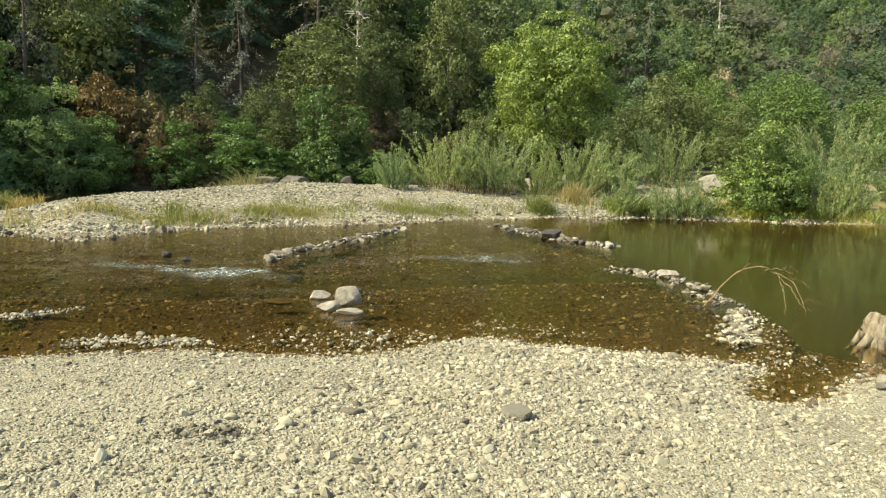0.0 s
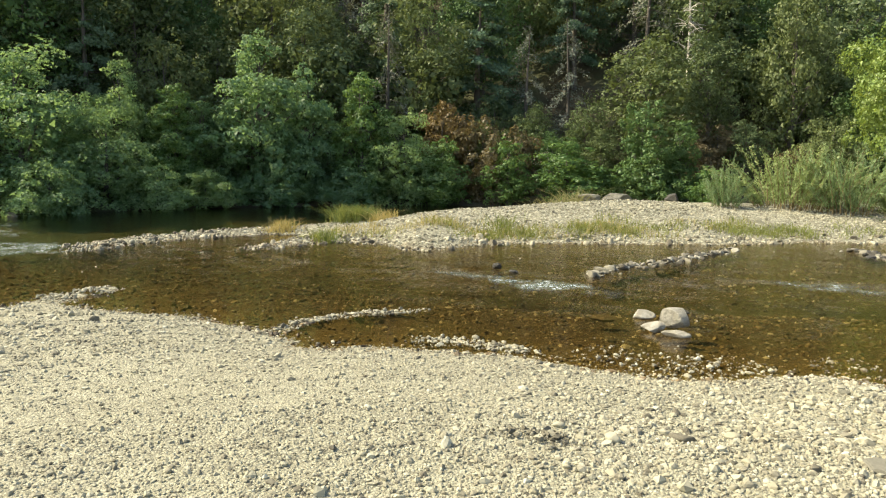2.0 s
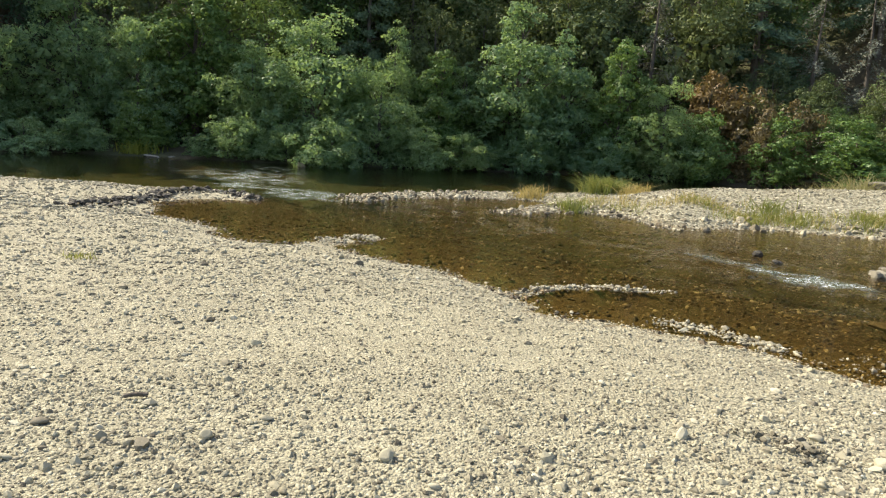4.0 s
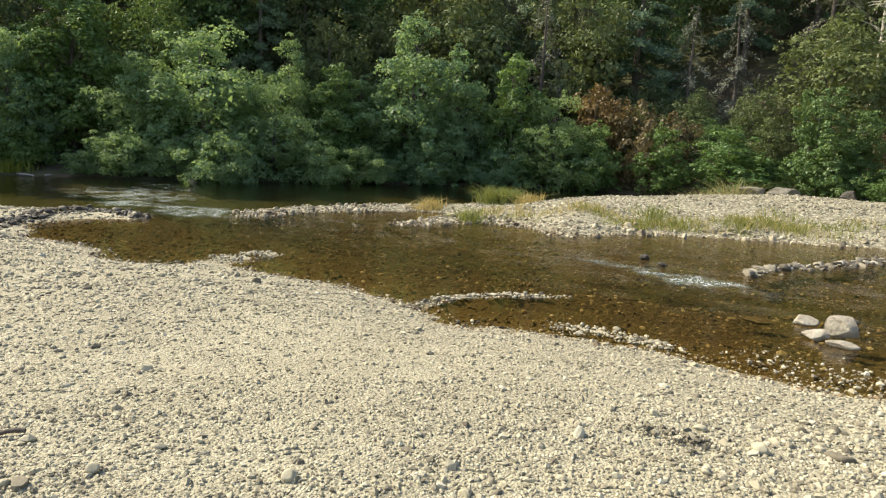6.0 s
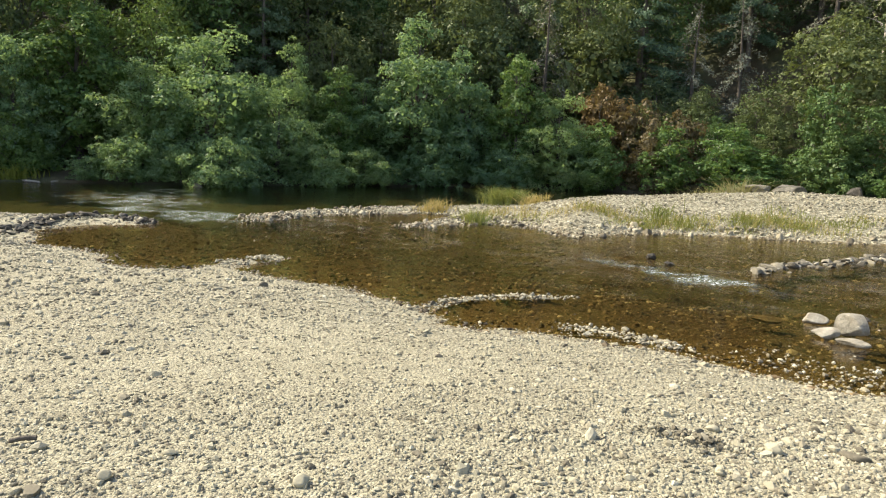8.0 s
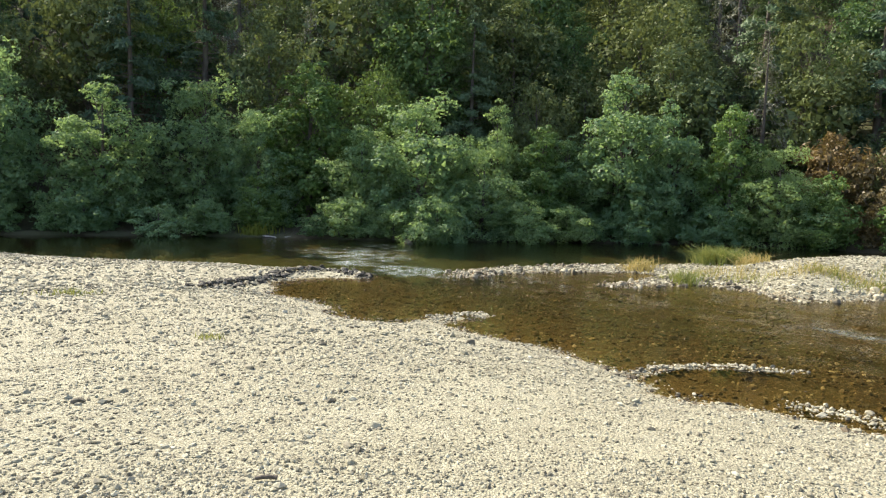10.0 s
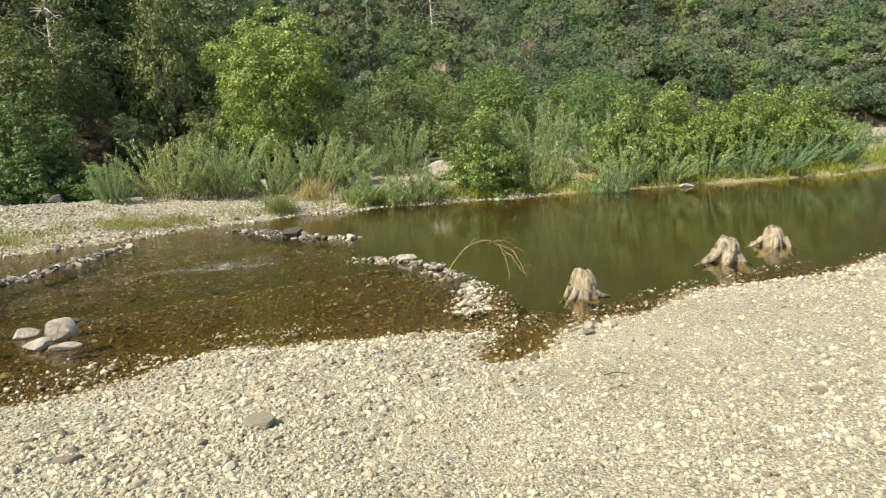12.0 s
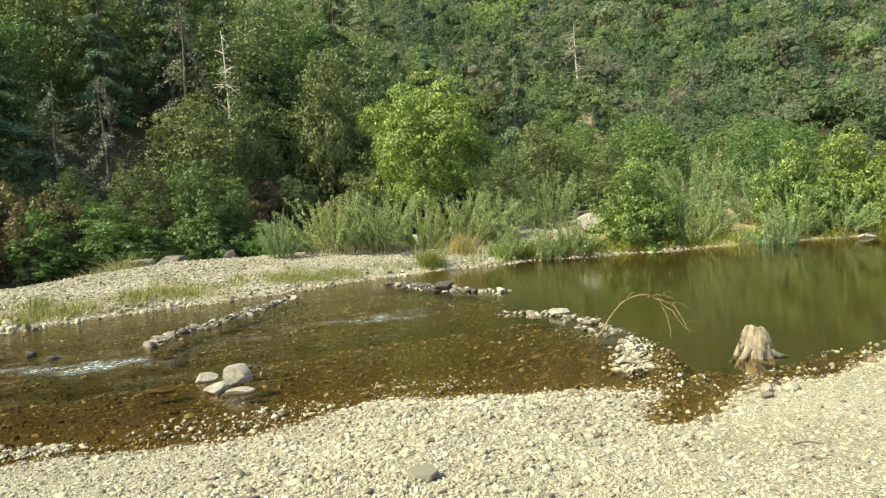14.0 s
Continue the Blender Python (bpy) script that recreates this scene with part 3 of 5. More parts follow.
def many_stones(name, x, y, z, size, sub, mat, rg, flat=0.72):
    """All stones as one mesh; each stone is an island of its own."""
    n = len(x)
    vs, fs, base = [], [], 0
    shapes = [upper(*stone_shape(sub, rg, 9, 0.0, 0.42, 0.8)) for _ in range(8)]
    pick = rg.integers(0, 8, n)
    dims = np.stack([size * rg.uniform(0.9, 1.35, n), size * rg.uniform(0.65, 1.0, n), size * flat * rg.uniform(0.7, 1.35, n)], -1)
    rot = turn(rg.uniform(0, 6.28, n), rg.normal(0, 0.22, n))
    for k in range(8):
        i = np.where(pick == k)[0]
        if not len(i):
            continue
        v, f = shapes[k]
        w = np.einsum("nij,nvj->nvi", rot[i], v[None] * dims[i][:, None]) + np.stack([x[i], y[i], z[i]], -1)[:, None]
        vs.append(w.reshape(-1, 3))
        fs.append((f[None] + (np.arange(len(i)) * len(v))[:, None, None]).reshape(-1, 3) + base)
        base += len(i) * len(v)
    return mesh_of(name, np.concatenate(vs), np.concatenate(fs), mat, False)


def scatter(r0, r1, per_m2, rg, az0=-118, az1=78):
    area = radians(az1 - az0) * (r1 * r1 - r0 * r0) / 2
    n = int(area * per_m2)
    r = np.sqrt(rg.uniform(r0 * r0, r1 * r1, n))
    a = np.radians(rg.uniform(az0, az1, n))
    return r * np.sin(a), r * np.cos(a)


def stone_sizes(n, mean, rg, spread=0.42):
    return mean * np.exp(rg.normal(0, spread, n))


GRAVEL = [(1.7, 4.6, 1750, 0.0112, 1), (1.7, 5.0, 20, 0.0185, 2), (4.6, 8.5, 800, 0.0135, 1), (4.6, 8.5, 8, 0.021, 2), (8.5, 14, 280, 0.020, 1), (13, 25, 130, 0.034, 1)]
for r0, r1, dens, mean, sub in GRAVEL:
    x, y = scatter(r0, r1, dens, rng)
    z, dn, db, dh = height(x, y, True)
    keep = (z > -0.03) & (dh < 0) & ((dn > -0.1) | (db > -0.2)) & ((db < 6) | (dn > 0)) & ((x < 9) | (dn > 0) | (db < 1.0))
    keep &= rng.uniform(0, 1, len(x)) < 0.78 + 0.25 * waves(x, y, 1.1, 21)
    x, y, z, dn = x[keep], y[keep], z[keep], dn[keep]
    s = stone_sizes(len(x), mean, rng) * (1 + 0.22 * waves(x, y, 0.9, 22)) * (0.9 + 0.2 * np.exp(-((x - 0.1) / 2.2) ** 2) * (dn > 0))
    s = np.clip(s, 0.006, 0.06)
    me = many_stones("gravel", x, y, z + s * 0.06, s, sub, M["stones"], rng, 0.74)
    tagged(new("gravel", me), "loose pale rounded river gravel on the bars", "gravel", kind="stuff")
# stones on the stream bed, brown with algae, some breaking the surface at the edges
x, y = scatter(5.2, 18, 130, rng, -80, 55)
z, dn, db, dh = height(x, y, True)
keep = (z < 0.02) & (z > -0.45) & (dh < 0)
x, y, z = x[keep], y[keep], z[keep]
s = np.clip(stone_sizes(len(x), 0.0195, rng, 0.45) * (1 + 0.2 * np.clip((y - 7.5) / 2, 0, 1)), 0.01, 0.065)
tagged(new("riverbed_stones", many_stones("riverbed_stones", x, y, z + s * 0.1, s, 1, M["bed_stones"], rng)),
       "brown algae-covered stones on the shallow stream bed", "stones", kind="stuff")
# pale stones standing out of the shallow edges and shoals
x, y = scatter(5.0, 18, 300, rng, -80, 58)
z, dn, db, dh = height(x, y, True)
near_edge = np.maximum(dn, db)
shoal = np.min([along(l, x, y) / w for l, w, _ in RIDGES], axis=0)
keep = (dh < 0) & (z < 0.03) & (((near_edge > -0.25) & (rng.uniform(0, 1, len(x)) < 0.4)) | ((shoal < 1.3) & (z > -0.08) & (rng.uniform(0, 1, len(x)) < 0.8)) | ((rng.uniform(0, 1, len(x)) < 0.003) & (x < 3) & (z > -0.3)))
x, y, z = x[keep], y[keep], z[keep]
s = np.clip(stone_sizes(len(x), 0.0125, rng, 0.45), 0.007, 0.05)
tagged(new("shoal_stones", many_stones("shoal_stones", x, y, np.maximum(z, -s * 0.25) + s * 0.15, s, 1, M["edge_stones"], rng)),
       "pale stones breaking the water along the edges and shoals", "stones", kind="stuff")

# pale stones heaped on the crests of the shoals
hx, hy = [], []
for line, wid, n in ((RIDGES[0][0], 0.07, 330), (RIDGES[1][0], 0.09, 260), (RIDGES[4][0], 0.11, 220), ([(-11.05, 12.5), (-10.9, 13.9)], 0.12, 200), ([(-1.5, 6.75), (-0.9, 6.6), (-0.5, 6.75)], 0.3, 120)):
    p = np.array(line)
    u = rng.uniform(0, len(p) - 1.001, n)
    k = u.astype(int)
    q = p[k] + (p[k + 1] - p[k]) * (u - k)[:, None] + rng.normal(0, wid, (n, 2))
    hx.append(q[:, 0])
    hy.append(q[:, 1])
hx, hy = np.concatenate(hx), np.concatenate(hy)
hs = np.clip(stone_sizes(len(hx), 0.019, rng, 0.45), 0.008, 0.05)
tagged(new("crest_stones", many_stones("crest_stones", hx, hy, np.maximum(height(hx, hy), -hs * 0.3) + hs * 0.25, hs, 1, M["stones"], rng)),
       "pale dry stones heaped along the crests of the shoals", "stones", kind="stuff")
# larger stones along the far bar's waterline
x, y = scatter(11, 24.5, 110, rng, -62, 50)
z, dn, db, dh = height(x, y, True)
keep = (db > -0.45) & (db < 0.5) & (dh < 0) & (rng.uniform(0, 1, len(x)) < 0.75 + 0.5 * waves(x, y, 1.7, 23) - 0.5 * np.abs(db))
x, y, z = x[keep], y[keep], z[keep]
s = np.clip(stone_sizes(len(x), 0.034, rng, 0.5), 0.015, 0.13)
tagged(new("shore_stones", many_stones("shore_stones", x, y, np.maximum(z, -s * 0.3) + s * 0.15, s, 2, M["edge_stones"], rng)),
       "brown and pale stones along the far bar's waterline", "stones", kind="stuff")


def boulder(name, at, dims, mat, label, seed, yaw=0.0, tilt=0.0, sub=4, cuts=13, category="rock", group="", rough=0.06, lean=0.0, lying=False):
    rg = np.random.default_rng(seed)
    v, f = stone_shape(sub, rg, cuts, rough, 0.42 if cuts > 5 else 0.6, 0.78)
    v = v / np.abs(v).max(0)
    me = mesh_of(name, v * np.array(dims) / 2, f, M[mat], cuts < 6)
    ob = new(name, me)
    ob.matrix_basis = pose(at[0], at[1], ground_z(at[0], at[1]) + dims[2] * 0.28 if lying else at[2], tilt, lean, yaw)
    return tagged(ob, label, category, group)


def stone_dam(name, line, n, sizes, label, seed, width=0.22, mats=("dam_stone",)):
    """A hand-laid line of loose stones across the stream."""
    rg = np.random.default_rng(seed)
    top = root(name, pose(line[0][0], line[0][1], 0), label, "stone dam", "stone dams in the stream")
    shapes = []
    for k in range(6):
        v, f = stone_shape(2, rg, 9, 0.04, 0.4, 0.8)
        shapes.append([mesh_of("stone", v, f, M[m], False) for m in mats])
    seg = [math.hypot(b[0] - a[0], b[1] - a[1]) for a, b in zip(line, line[1:])]
    total = sum(seg)
    for k in range(n):
        u = (k + rg.uniform(0, 1)) / n * total
        i = 0
        while i < len(seg) - 1 and u > seg[i]:
            u -= seg[i]
            i += 1
        t = u / seg[i]
        a, b = line[i], line[i + 1]
        off = rg.normal(0, width * 0.5)
        nx, ny = -(b[1] - a[1]) / seg[i], (b[0] - a[0]) / seg[i]
        x, y = a[0] + (b[0] - a[0]) * t + nx * off, a[1] + (b[1] - a[1]) * t + ny * off
        s = min(sizes * math.exp(rg.normal(-0.15, 0.42)), sizes * 1.5)
        ob = part("stone", shapes[k % 6][int(rg.integers(0, len(mats)))], top)
        z = max(ground_z(x, y), -s * 0.35) + s * 0.25 + max(0, width * 0.5 - abs(off)) * 0.35
        ob.matrix_basis = Matrix.Translation((x - line[0][0], y - line[0][1], z)) @ pose(0, 0, 0, rg.normal(0, 14), rg.normal(0, 14), rg.uniform(0, 360)) \
            @ Matrix.Diagonal((s * rg.uniform(0.9, 1.4), s * rg.uniform(0.7, 1.0), s * rg.uniform(0.45, 0.75), 1))
    return top


stone_dam("stone_dam", [(-3.0, 11.7), (-2.85, 12.9), (-2.2, 14.2), (-1.65, 15.6), (-1.0, 17.7)], 130, 0.082, "low line of loose grey stones laid across the stream", 31, 0.24)
stone_dam("stone_dam", [(1.45, 18.7), (2.05, 17.4), (2.6, 16.2), (2.95, 15.2), (3.6, 14.5)], 160, 0.09, "dark wet line of stones laid in the stream", 32, 0.28, ("dam_stone", "dark_rock"))
stone_dam("stone_dam", [(2.75, 11.6), (3.3, 11.1), (3.6, 10.5), (3.65, 9.5), (3.66, 8.7)], 170, 0.05, "line of pale and dark stones between two pools", 33, 0.26)
stone_dam("stone_dam", [(3.72, 8.45), (3.5, 7.9), (3.2, 7.3), (3.0, 6.75)], 220, 0.037, "heap of pale rounded stones at the water's edge", 34, 0.22, ("stone", "dam_stone"))
stone_dam("stone_dam", [(-14.4, 7.9), (-15.3, 7.8), (-15.9, 7.3), (-15.6, 6.3), (-14.8, 5.4), (-13.6, 4.2), (-13.0, 3.5)], 260, 0.068, "dark line of stones along the gravel spit", 35, 0.32, ("dam_stone", "dark_rock", "dark_rock"))
boulder("boulder", (2.55, 16.1, 0.07), (0.66, 0.5, 0.32), "dark_rock", "large dark wet boulder in the stone line", 41, 20)
boulder("boulder", (3.55, 10.75, 0.08), (0.36, 0.28, 0.17), "pale_rock", "pale flat boulder in the stone line", 42, -10)
# the group of four rocks standing in the shallows
ROCKS = "rocks standing in the shallows"
boulder("rock", (-1.12, 8.15, 0.12), (0.34, 0.28, 0.28), "pale_rock", "pale angular rock leaning on flatter ones in the water", 51, 10, 10, cuts=12, group=ROCKS, rough=0.10)
boulder("rock", (-1.56, 8.62, 0.04), (0.32, 0.24, 0.13), "pale_rock", "flat pale grey rock in the shallow water", 52, -5, cuts=5, group=ROCKS)
boulder("rock", (-1.32, 7.95, 0.05), (0.27, 0.22, 0.13), "pale_rock", "rounded pale grey rock in the shallow water", 53, 30, group=ROCKS)
boulder("rock", (-1.05, 7.82, 0.02), (0.34, 0.16, 0.08), "pale_rock", "long flat grey rock lying in the shallow water", 54, -12, cuts=5, group=ROCKS)
boulder("rock", (-1.15, 9.2, 0.0), (0.26, 0.2, 0.12), "dark_rock", "small dark wet rock just above the water", 55, 0)
boulder("rock", (-4.82, 12.0, 0.03), (0.22, 0.18, 0.14), "dark_rock", "small dark wet rock in the stream", 56, 0)
boulder("rock", (-4.35, 11.6, 0.0), (0.2, 0.16, 0.08), "dark_rock", "small dark wet rock in the stream", 57, 0)
boulder("rock", (-2.05, 8.5, -0.03), (0.42, 0.25, 0.08), "brown_rock", "low brown-stained rock awash in the stream", 58, 10)
slab_bm = bmesh.new()
ring = [slab_bm.verts.new(p) for p in ((-0.13, 0.03, 0), (-0.06, 0.10, 0), (0.08, 0.085, 0), (0.14, -0.015, 0), (0.09, -0.095, 0), (-0.05, -0.08, 0))]
lid = bmesh.ops.extrude_face_region(slab_bm, geom=[slab_bm.faces.new(ring)])
for v in lid["geom"]:
    if isinstance(v, bmesh.types.BMVert):
        v.co += Vector((0.01 - 0.1 * v.co.x, -0.1 * v.co.y, 0.022 + 0.10 * v.co.x))
bmesh.ops.recalc_face_normals(slab_bm, faces=slab_bm.faces)
bmesh.ops.bevel(slab_bm, geom=slab_bm.edges[:], offset=0.006, segments=2, affect="EDGES")
slab_me = bpy.data.meshes.new("slab")
slab_bm.to_mesh(slab_me)
slab_bm.free()
slab_me.materials.append(M["slab_rock"])
slab = new("slab", slab_me)
slab.matrix_basis = pose(0.47, 4.18, ground_z(0.47, 4.18) + 0.02, 10, 5, -15) @ Matrix.Diagonal((0.82, 0.85, 1.1, 1))
tagged(slab, "grey angular slab lying on the gravel", "rock")
boulder("rock", (3.80, 5.42, 0.09), (0.15, 0.13, 0.10), "pale_rock", "smooth grey rock among pebbles at the water's edge", 60, 0, cuts=3, lying=True)
boulder("rock", (3.62, 5.50, 0.09), (0.11, 0.10, 0.10), "pale_rock", "rounded pale rock at the water's edge", 61, 0, cuts=3, lying=True)
boulder("rock", (3.52, 5.33, 0.07), (0.12, 0.10, 0.07), "grey_rock", "flat grey rock at the water's edge", 62, 30, cuts=4, lying=True)
# single larger stones lying on the near bar
LOOSE = "larger stones on the near gravel"
for at, dims, mat, label, seed, yaw in (
        ((-4.76, -0.42, 0.30), (0.12, 0.11, 0.14), "dark_rock", "dark upright stone on the gravel", 81, 0),
        ((-5.9, -0.19, 0.29), (0.22, 0.10, 0.07), "dark_rock", "flat dark stone on the gravel", 82, 20),
        ((-3.18, 1.36, 0.285), (0.10, 0.09, 0.08), "stone", "round white stone on the gravel", 83, 0),
        ((-3.54, 0.48, 0.28), (0.19, 0.12, 0.07), "stone", "flat pale stone on the gravel", 84, 60),
        ((-3.83, 0.79, 0.28), (0.14, 0.10, 0.06), "stone", "flat grey stone on the gravel", 85, 40),
        ((-4.08, -0.07, 0.28), (0.15, 0.13, 0.09), "stone", "pale rounded stone on the gravel", 86, 10),
        ((-2.47, 1.93, 0.285), (0.13, 0.10, 0.09), "stone", "pale rounded stone on the gravel", 87, 80),
        ((0.17, 3.23, 0.29), (0.10, 0.085, 0.07), "stone", "round white stone on the gravel", 88, 10),
        ((-0.92, 3.98, 0.285), (0.15, 0.12, 0.10), "stone", "round grey stone beside a dark hollow", 89, 0),
        ((-0.55, 4.25, 0.275), (0.25, 0.13, 0.07), "stone", "long flat grey stone on the gravel", 90, -8),
        ((-0.28, 4.42, 0.27), (0.15, 0.11, 0.06), "stone", "flat grey stone on the gravel", 91, 25),
        ((-1.28, 4.08, 0.27), (0.12, 0.10, 0.06), "stone", "flat grey stone beside a dark hollow", 92, 50),
        ((-3.2, 1.7, 0.28), (0.11, 0.07, 0.05), "stone", "small grey stone on the gravel", 93, 50)):
    boulder("rock", at, tuple(0.74 * c for c in dims), mat, label, seed, yaw, sub=3, cuts=5, group=LOOSE, rough=0.05, lying=True)
hx, hy = rng.normal(-1.33, 0.14, 300), rng.normal(3.83, 0.07, 300)
hs = stone_sizes(300, 0.0105, rng)
tagged(new("damp_gravel", many_stones("damp_gravel", hx, hy, height(hx, hy) + hs * 0.9, hs, 1, M["dam_stone_patch"], rng)), "dark damp pebbles in a small hollow of the gravel", "gravel", kind="stuff")
boulder("rock", (-7.2, 28.2, 0.75), (1.2, 0.8, 0.42), "grey_rock", "rough grey boulder behind the gravel bar", 63, 0, cuts=18, rough=0.12)
boulder("rock", (-6.1, 28.4, 0.76), (1.4, 0.8, 0.42), "grey_rock", "rough grey boulder behind the gravel bar", 64, 40, cuts=18, rough=0.12)
boulder("rock", (-4.0, 28.9, 0.78), (0.6, 0.5, 0.4), "dark_rock", "dark boulder behind the gravel bar", 65, 40)
boulder("rock", (9.7, 25.2, 0.95), (1.2, 0.9, 0.9), "pale_rock", "pale boulder among the willows", 66, 0)
boulder("rock", (16.9, 19.9, 0.03), (0.9, 0.4, 0.2), "pale_rock", "pale flat rock at the far water's edge", 67, 15)
boulder("rock", (-30.5, 11.6, 0.03), (0.9, 0.5, 0.16), "pale_rock", "pale flat rock at the foot of the bank", 69, 30)
boulder("rock", (-29.9, 12.3, 0.03), (0.7, 0.4, 0.14), "grey_rock", "grey flat rock at the foot of the bank", 70, 60)
boulder("rock", (-25.6, 16.0, 0.04), (0.6, 0.4, 0.22), "grey_rock", "grey rock at the foot of the bank", 68, 15)


# ---- stumps and driftwood ----
def stump(at, yaw, h, r, seed, label, lean=0.0, spread=1.0):
    """A bleached, hollow stump with buttress roots."""
    rg = np.random.default_rng(seed)
    top = root("stump", pose(*at, lean, 0, yaw), label, "tree stump", "stumps standing in the river")
    na, nz = 44, 16
    th = np.arange(na) * 2 * np.pi / na
    ph = rg.uniform(0, 6.28, 4)
    lobes = 0.5 + 0.5 * np.cos(5 * th + ph[0] + 0.5 * np.sin(2 * th + ph[1]))
    crest = 1 + 0.04 * np.sin(th + ph[2]) + 0.035 * np.sin(3 * th + ph[3]) + rg.normal(0, 0.015, na)
    rows = []
    for k in range(nz):
        u = k / (nz - 1)
        flare = 0.70 * (1 - 0.14 * u - 0.36 * u ** 6) + (0.85 * spread * lobes ** 1.5 - 0.10) * (1 - u) ** 3.2
        cleft = 1 - 0.15 * np.abs(np.sin(4 * th + ph[1] + 0.8 * u + 0.5 * np.sin(3 * th))) ** 0.4 * (0.5 + 0.5 * np.sin(2 * th + ph[0]))
        groove = cleft * (1 + 0.10 * waves(3 * np.cos(th) + 1.3 * u, 3 * np.sin(th) + 2.1 * u, 1.6, seed) + 0.03 * np.sin(11 * th + ph[3] + 2 * u) + 0.02 * np.sin(19 * th + 5 * u) + 0.05 * np.sin(9 * u + 3 * th + ph[2]))
        rad = r * flare * groove + rg.normal(0, 0.02 * r, na)
        rows.append(np.stack([rad * np.cos(th), rad * np.sin(th), -0.12 + (h * crest + 0.12) * u], -1))
    rim = rows[-1]
    for s, dz in ((0.80, 0.02 * h), (0.62, 0.0), (0.42, -0.10 * h), (0.02, -0.14 * h)):
        q = rim.copy()
        q[:, :2] *= s
        q[:, 2] += dz
        rows.append(q)
    v = np.concatenate(rows)
    n = len(rows)
    i, j = np.arange(n - 1)[:, None] * na, np.arange(na)[None]
    k = (j + 1) % na
    f = np.stack([i + j, i + k, i + na + k, i + na + j], -1).reshape(-1, 4)
    v[:, :2] += (0.02 * r * np.sin(v[:, 2] * 60 + v[:, 0] * 40))[:, None]
    trunk = part("trunk", mesh_of("trunk", v, f, M["stump"]), top)
    for q in range(6):
        a = q * 1.05 + rg.uniform(-0.3, 0.3)
        ln = r * rg.uniform(0.9, 1.7) * spread
        path = []
        for s in np.linspace(0, 1, 7):
            d = r * 0.55 + ln * s * 0.75
            bend = a + 0.3 * math.sin(3 * s + q)
            path.append((d * math.cos(bend), d * math.sin(bend), h * 0.34 * (1 - s) ** 2 + 0.035 * math.sin(3.1 * s + q) - 0.05 * s + 0.015, r * 0.20 * (1 - 0.8 * s)))
        tv, tf = tubes([path], 7)
        part("root", mesh_of("root", tv, tf, M["stump"]), trunk)
    return top


stump((4.45, 6.9, -0.03), 20, 0.34, 0.25, 71, "bleached tree stump with spread roots standing in shallow water", spread=0.6)
stump((7.32, 7.72, -0.02), 75, 0.34, 0.30, 72, "bleached hollow stump with a long root in shallow water", lean=4)
stump((8.85, 8.35, -0.02), 150, 0.31, 0.28, 73, "bleached jagged stump standing in the river", lean=-6)


def curve_tube(pts, r0, r1, n=14):
    """A smooth tapered twig through a few points."""
    p = np.array(pts, float)
    t = np.linspace(0, len(p) - 1, n)
    i = np.clip(t.astype(int), 0, len(p) - 2)
    u = (t - i)[:, None]
    a, b = p[i], p[i + 1]
    pm, pn = p[np.maximum(i - 1, 0)], p[np.minimum(i + 2, len(p) - 1)]
    q = 0.5 * (2 * a + (b - pm) * u + (2 * pm - 5 * a + 4 * b - pn) * u ** 2 + (3 * a - pm - 3 * b + pn) * u ** 3)
    rad = np.linspace(r0, r1, n)
    return [(x, y, z, r) for (x, y, z), r in zip(q, rad)]


branch = root("dead_branch", pose(3.35, 8.75, 0.0), "bare yellowish dead branch arching over the pool", "branch")
for pts, r0, r1 in (([(0, 0, -0.05), (0.22, -0.02, 0.25), (0.52, -0.05, 0.5), (0.78, -0.1, 0.48), (1.0, -0.2, 0.36), (1.12, -0.3, 0.12), (1.15, -0.35, -0.04)], 0.016, 0.006),
                    ([(0.72, -0.1, 0.48), (0.9, -0.16, 0.50), (1.06, -0.2, 0.42)], 0.010, 0.004),
                    ([(0.80, -0.1, 0.47), (0.96, -0.25, 0.3), (1.06, -0.38, 0.1), (1.18, -0.42, 0.03)], 0.009, 0.004),
                    ([(0.86, -0.13, 0.44), (0.88, -0.3, 0.22), (0.86, -0.42, -0.03)], 0.008, 0.004),
                    ([(0.05, 0.0, 0.02), (-0.15, 0.05, 0.02), (-0.3, -0.05, -0.02)], 0.012, 0.005),
                    ([(0.45, -0.05, 0.46), (0.55, 0.02, 0.53), (0.68, 0.06, 0.52)], 0.006, 0.003), ([(0.95, -0.18, 0.4), (1.08, -0.24, 0.38), (1.2, -0.3, 0.30)], 0.006, 0.003),
                    ([(1.05, -0.38, 0.1), (1.16, -0.34, 0.16), (1.25, -0.36, 0.12)], 0.005, 0.003), ([(0.9, -0.16, 0.49), (1.0, -0.1, 0.53), (1.12, -0.12, 0.47)], 0.005, 0.003),
                    ([(0.1, 0.0, 0.12), (0.0, -0.08, 0.14), (-0.12, -0.1, 0.08)], 0.008, 0.004)):
    path = curve_tube(pts, r0 * 0.75, r1 * 0.8, 20)
    path = [(x + 0.012 * math.sin(9.1 * k + r0 * 900), y + 0.012 * math.sin(5.3 * k), z + 0.012 * math.sin(7.7 * k + r0 * 500), r * (1 + 0.25 * math.sin(4.1 * k))) for k, (x, y, z, r) in enumerate(path)]
    tv, tf = tubes([path], 6)
    part("twig", mesh_of("twig", tv, tf, M["twig"]), branch)
tv, tf = tubes([curve_tube([(0, 0, 0), (0.06, 0.004, 0.008), (0.125, 0.0, 0.004)], 0.012, 0.016, 6)], 6)
stick = new("stick", mesh_of("stick", tv, tf, M["bark"]))
stick.matrix_basis = pose(-3.95, 1.24, ground_z(-3.93, 1.3) + 0.02, 0, 0, 60)
tagged(stick, "short dark stick lying on the gravel", "stick")
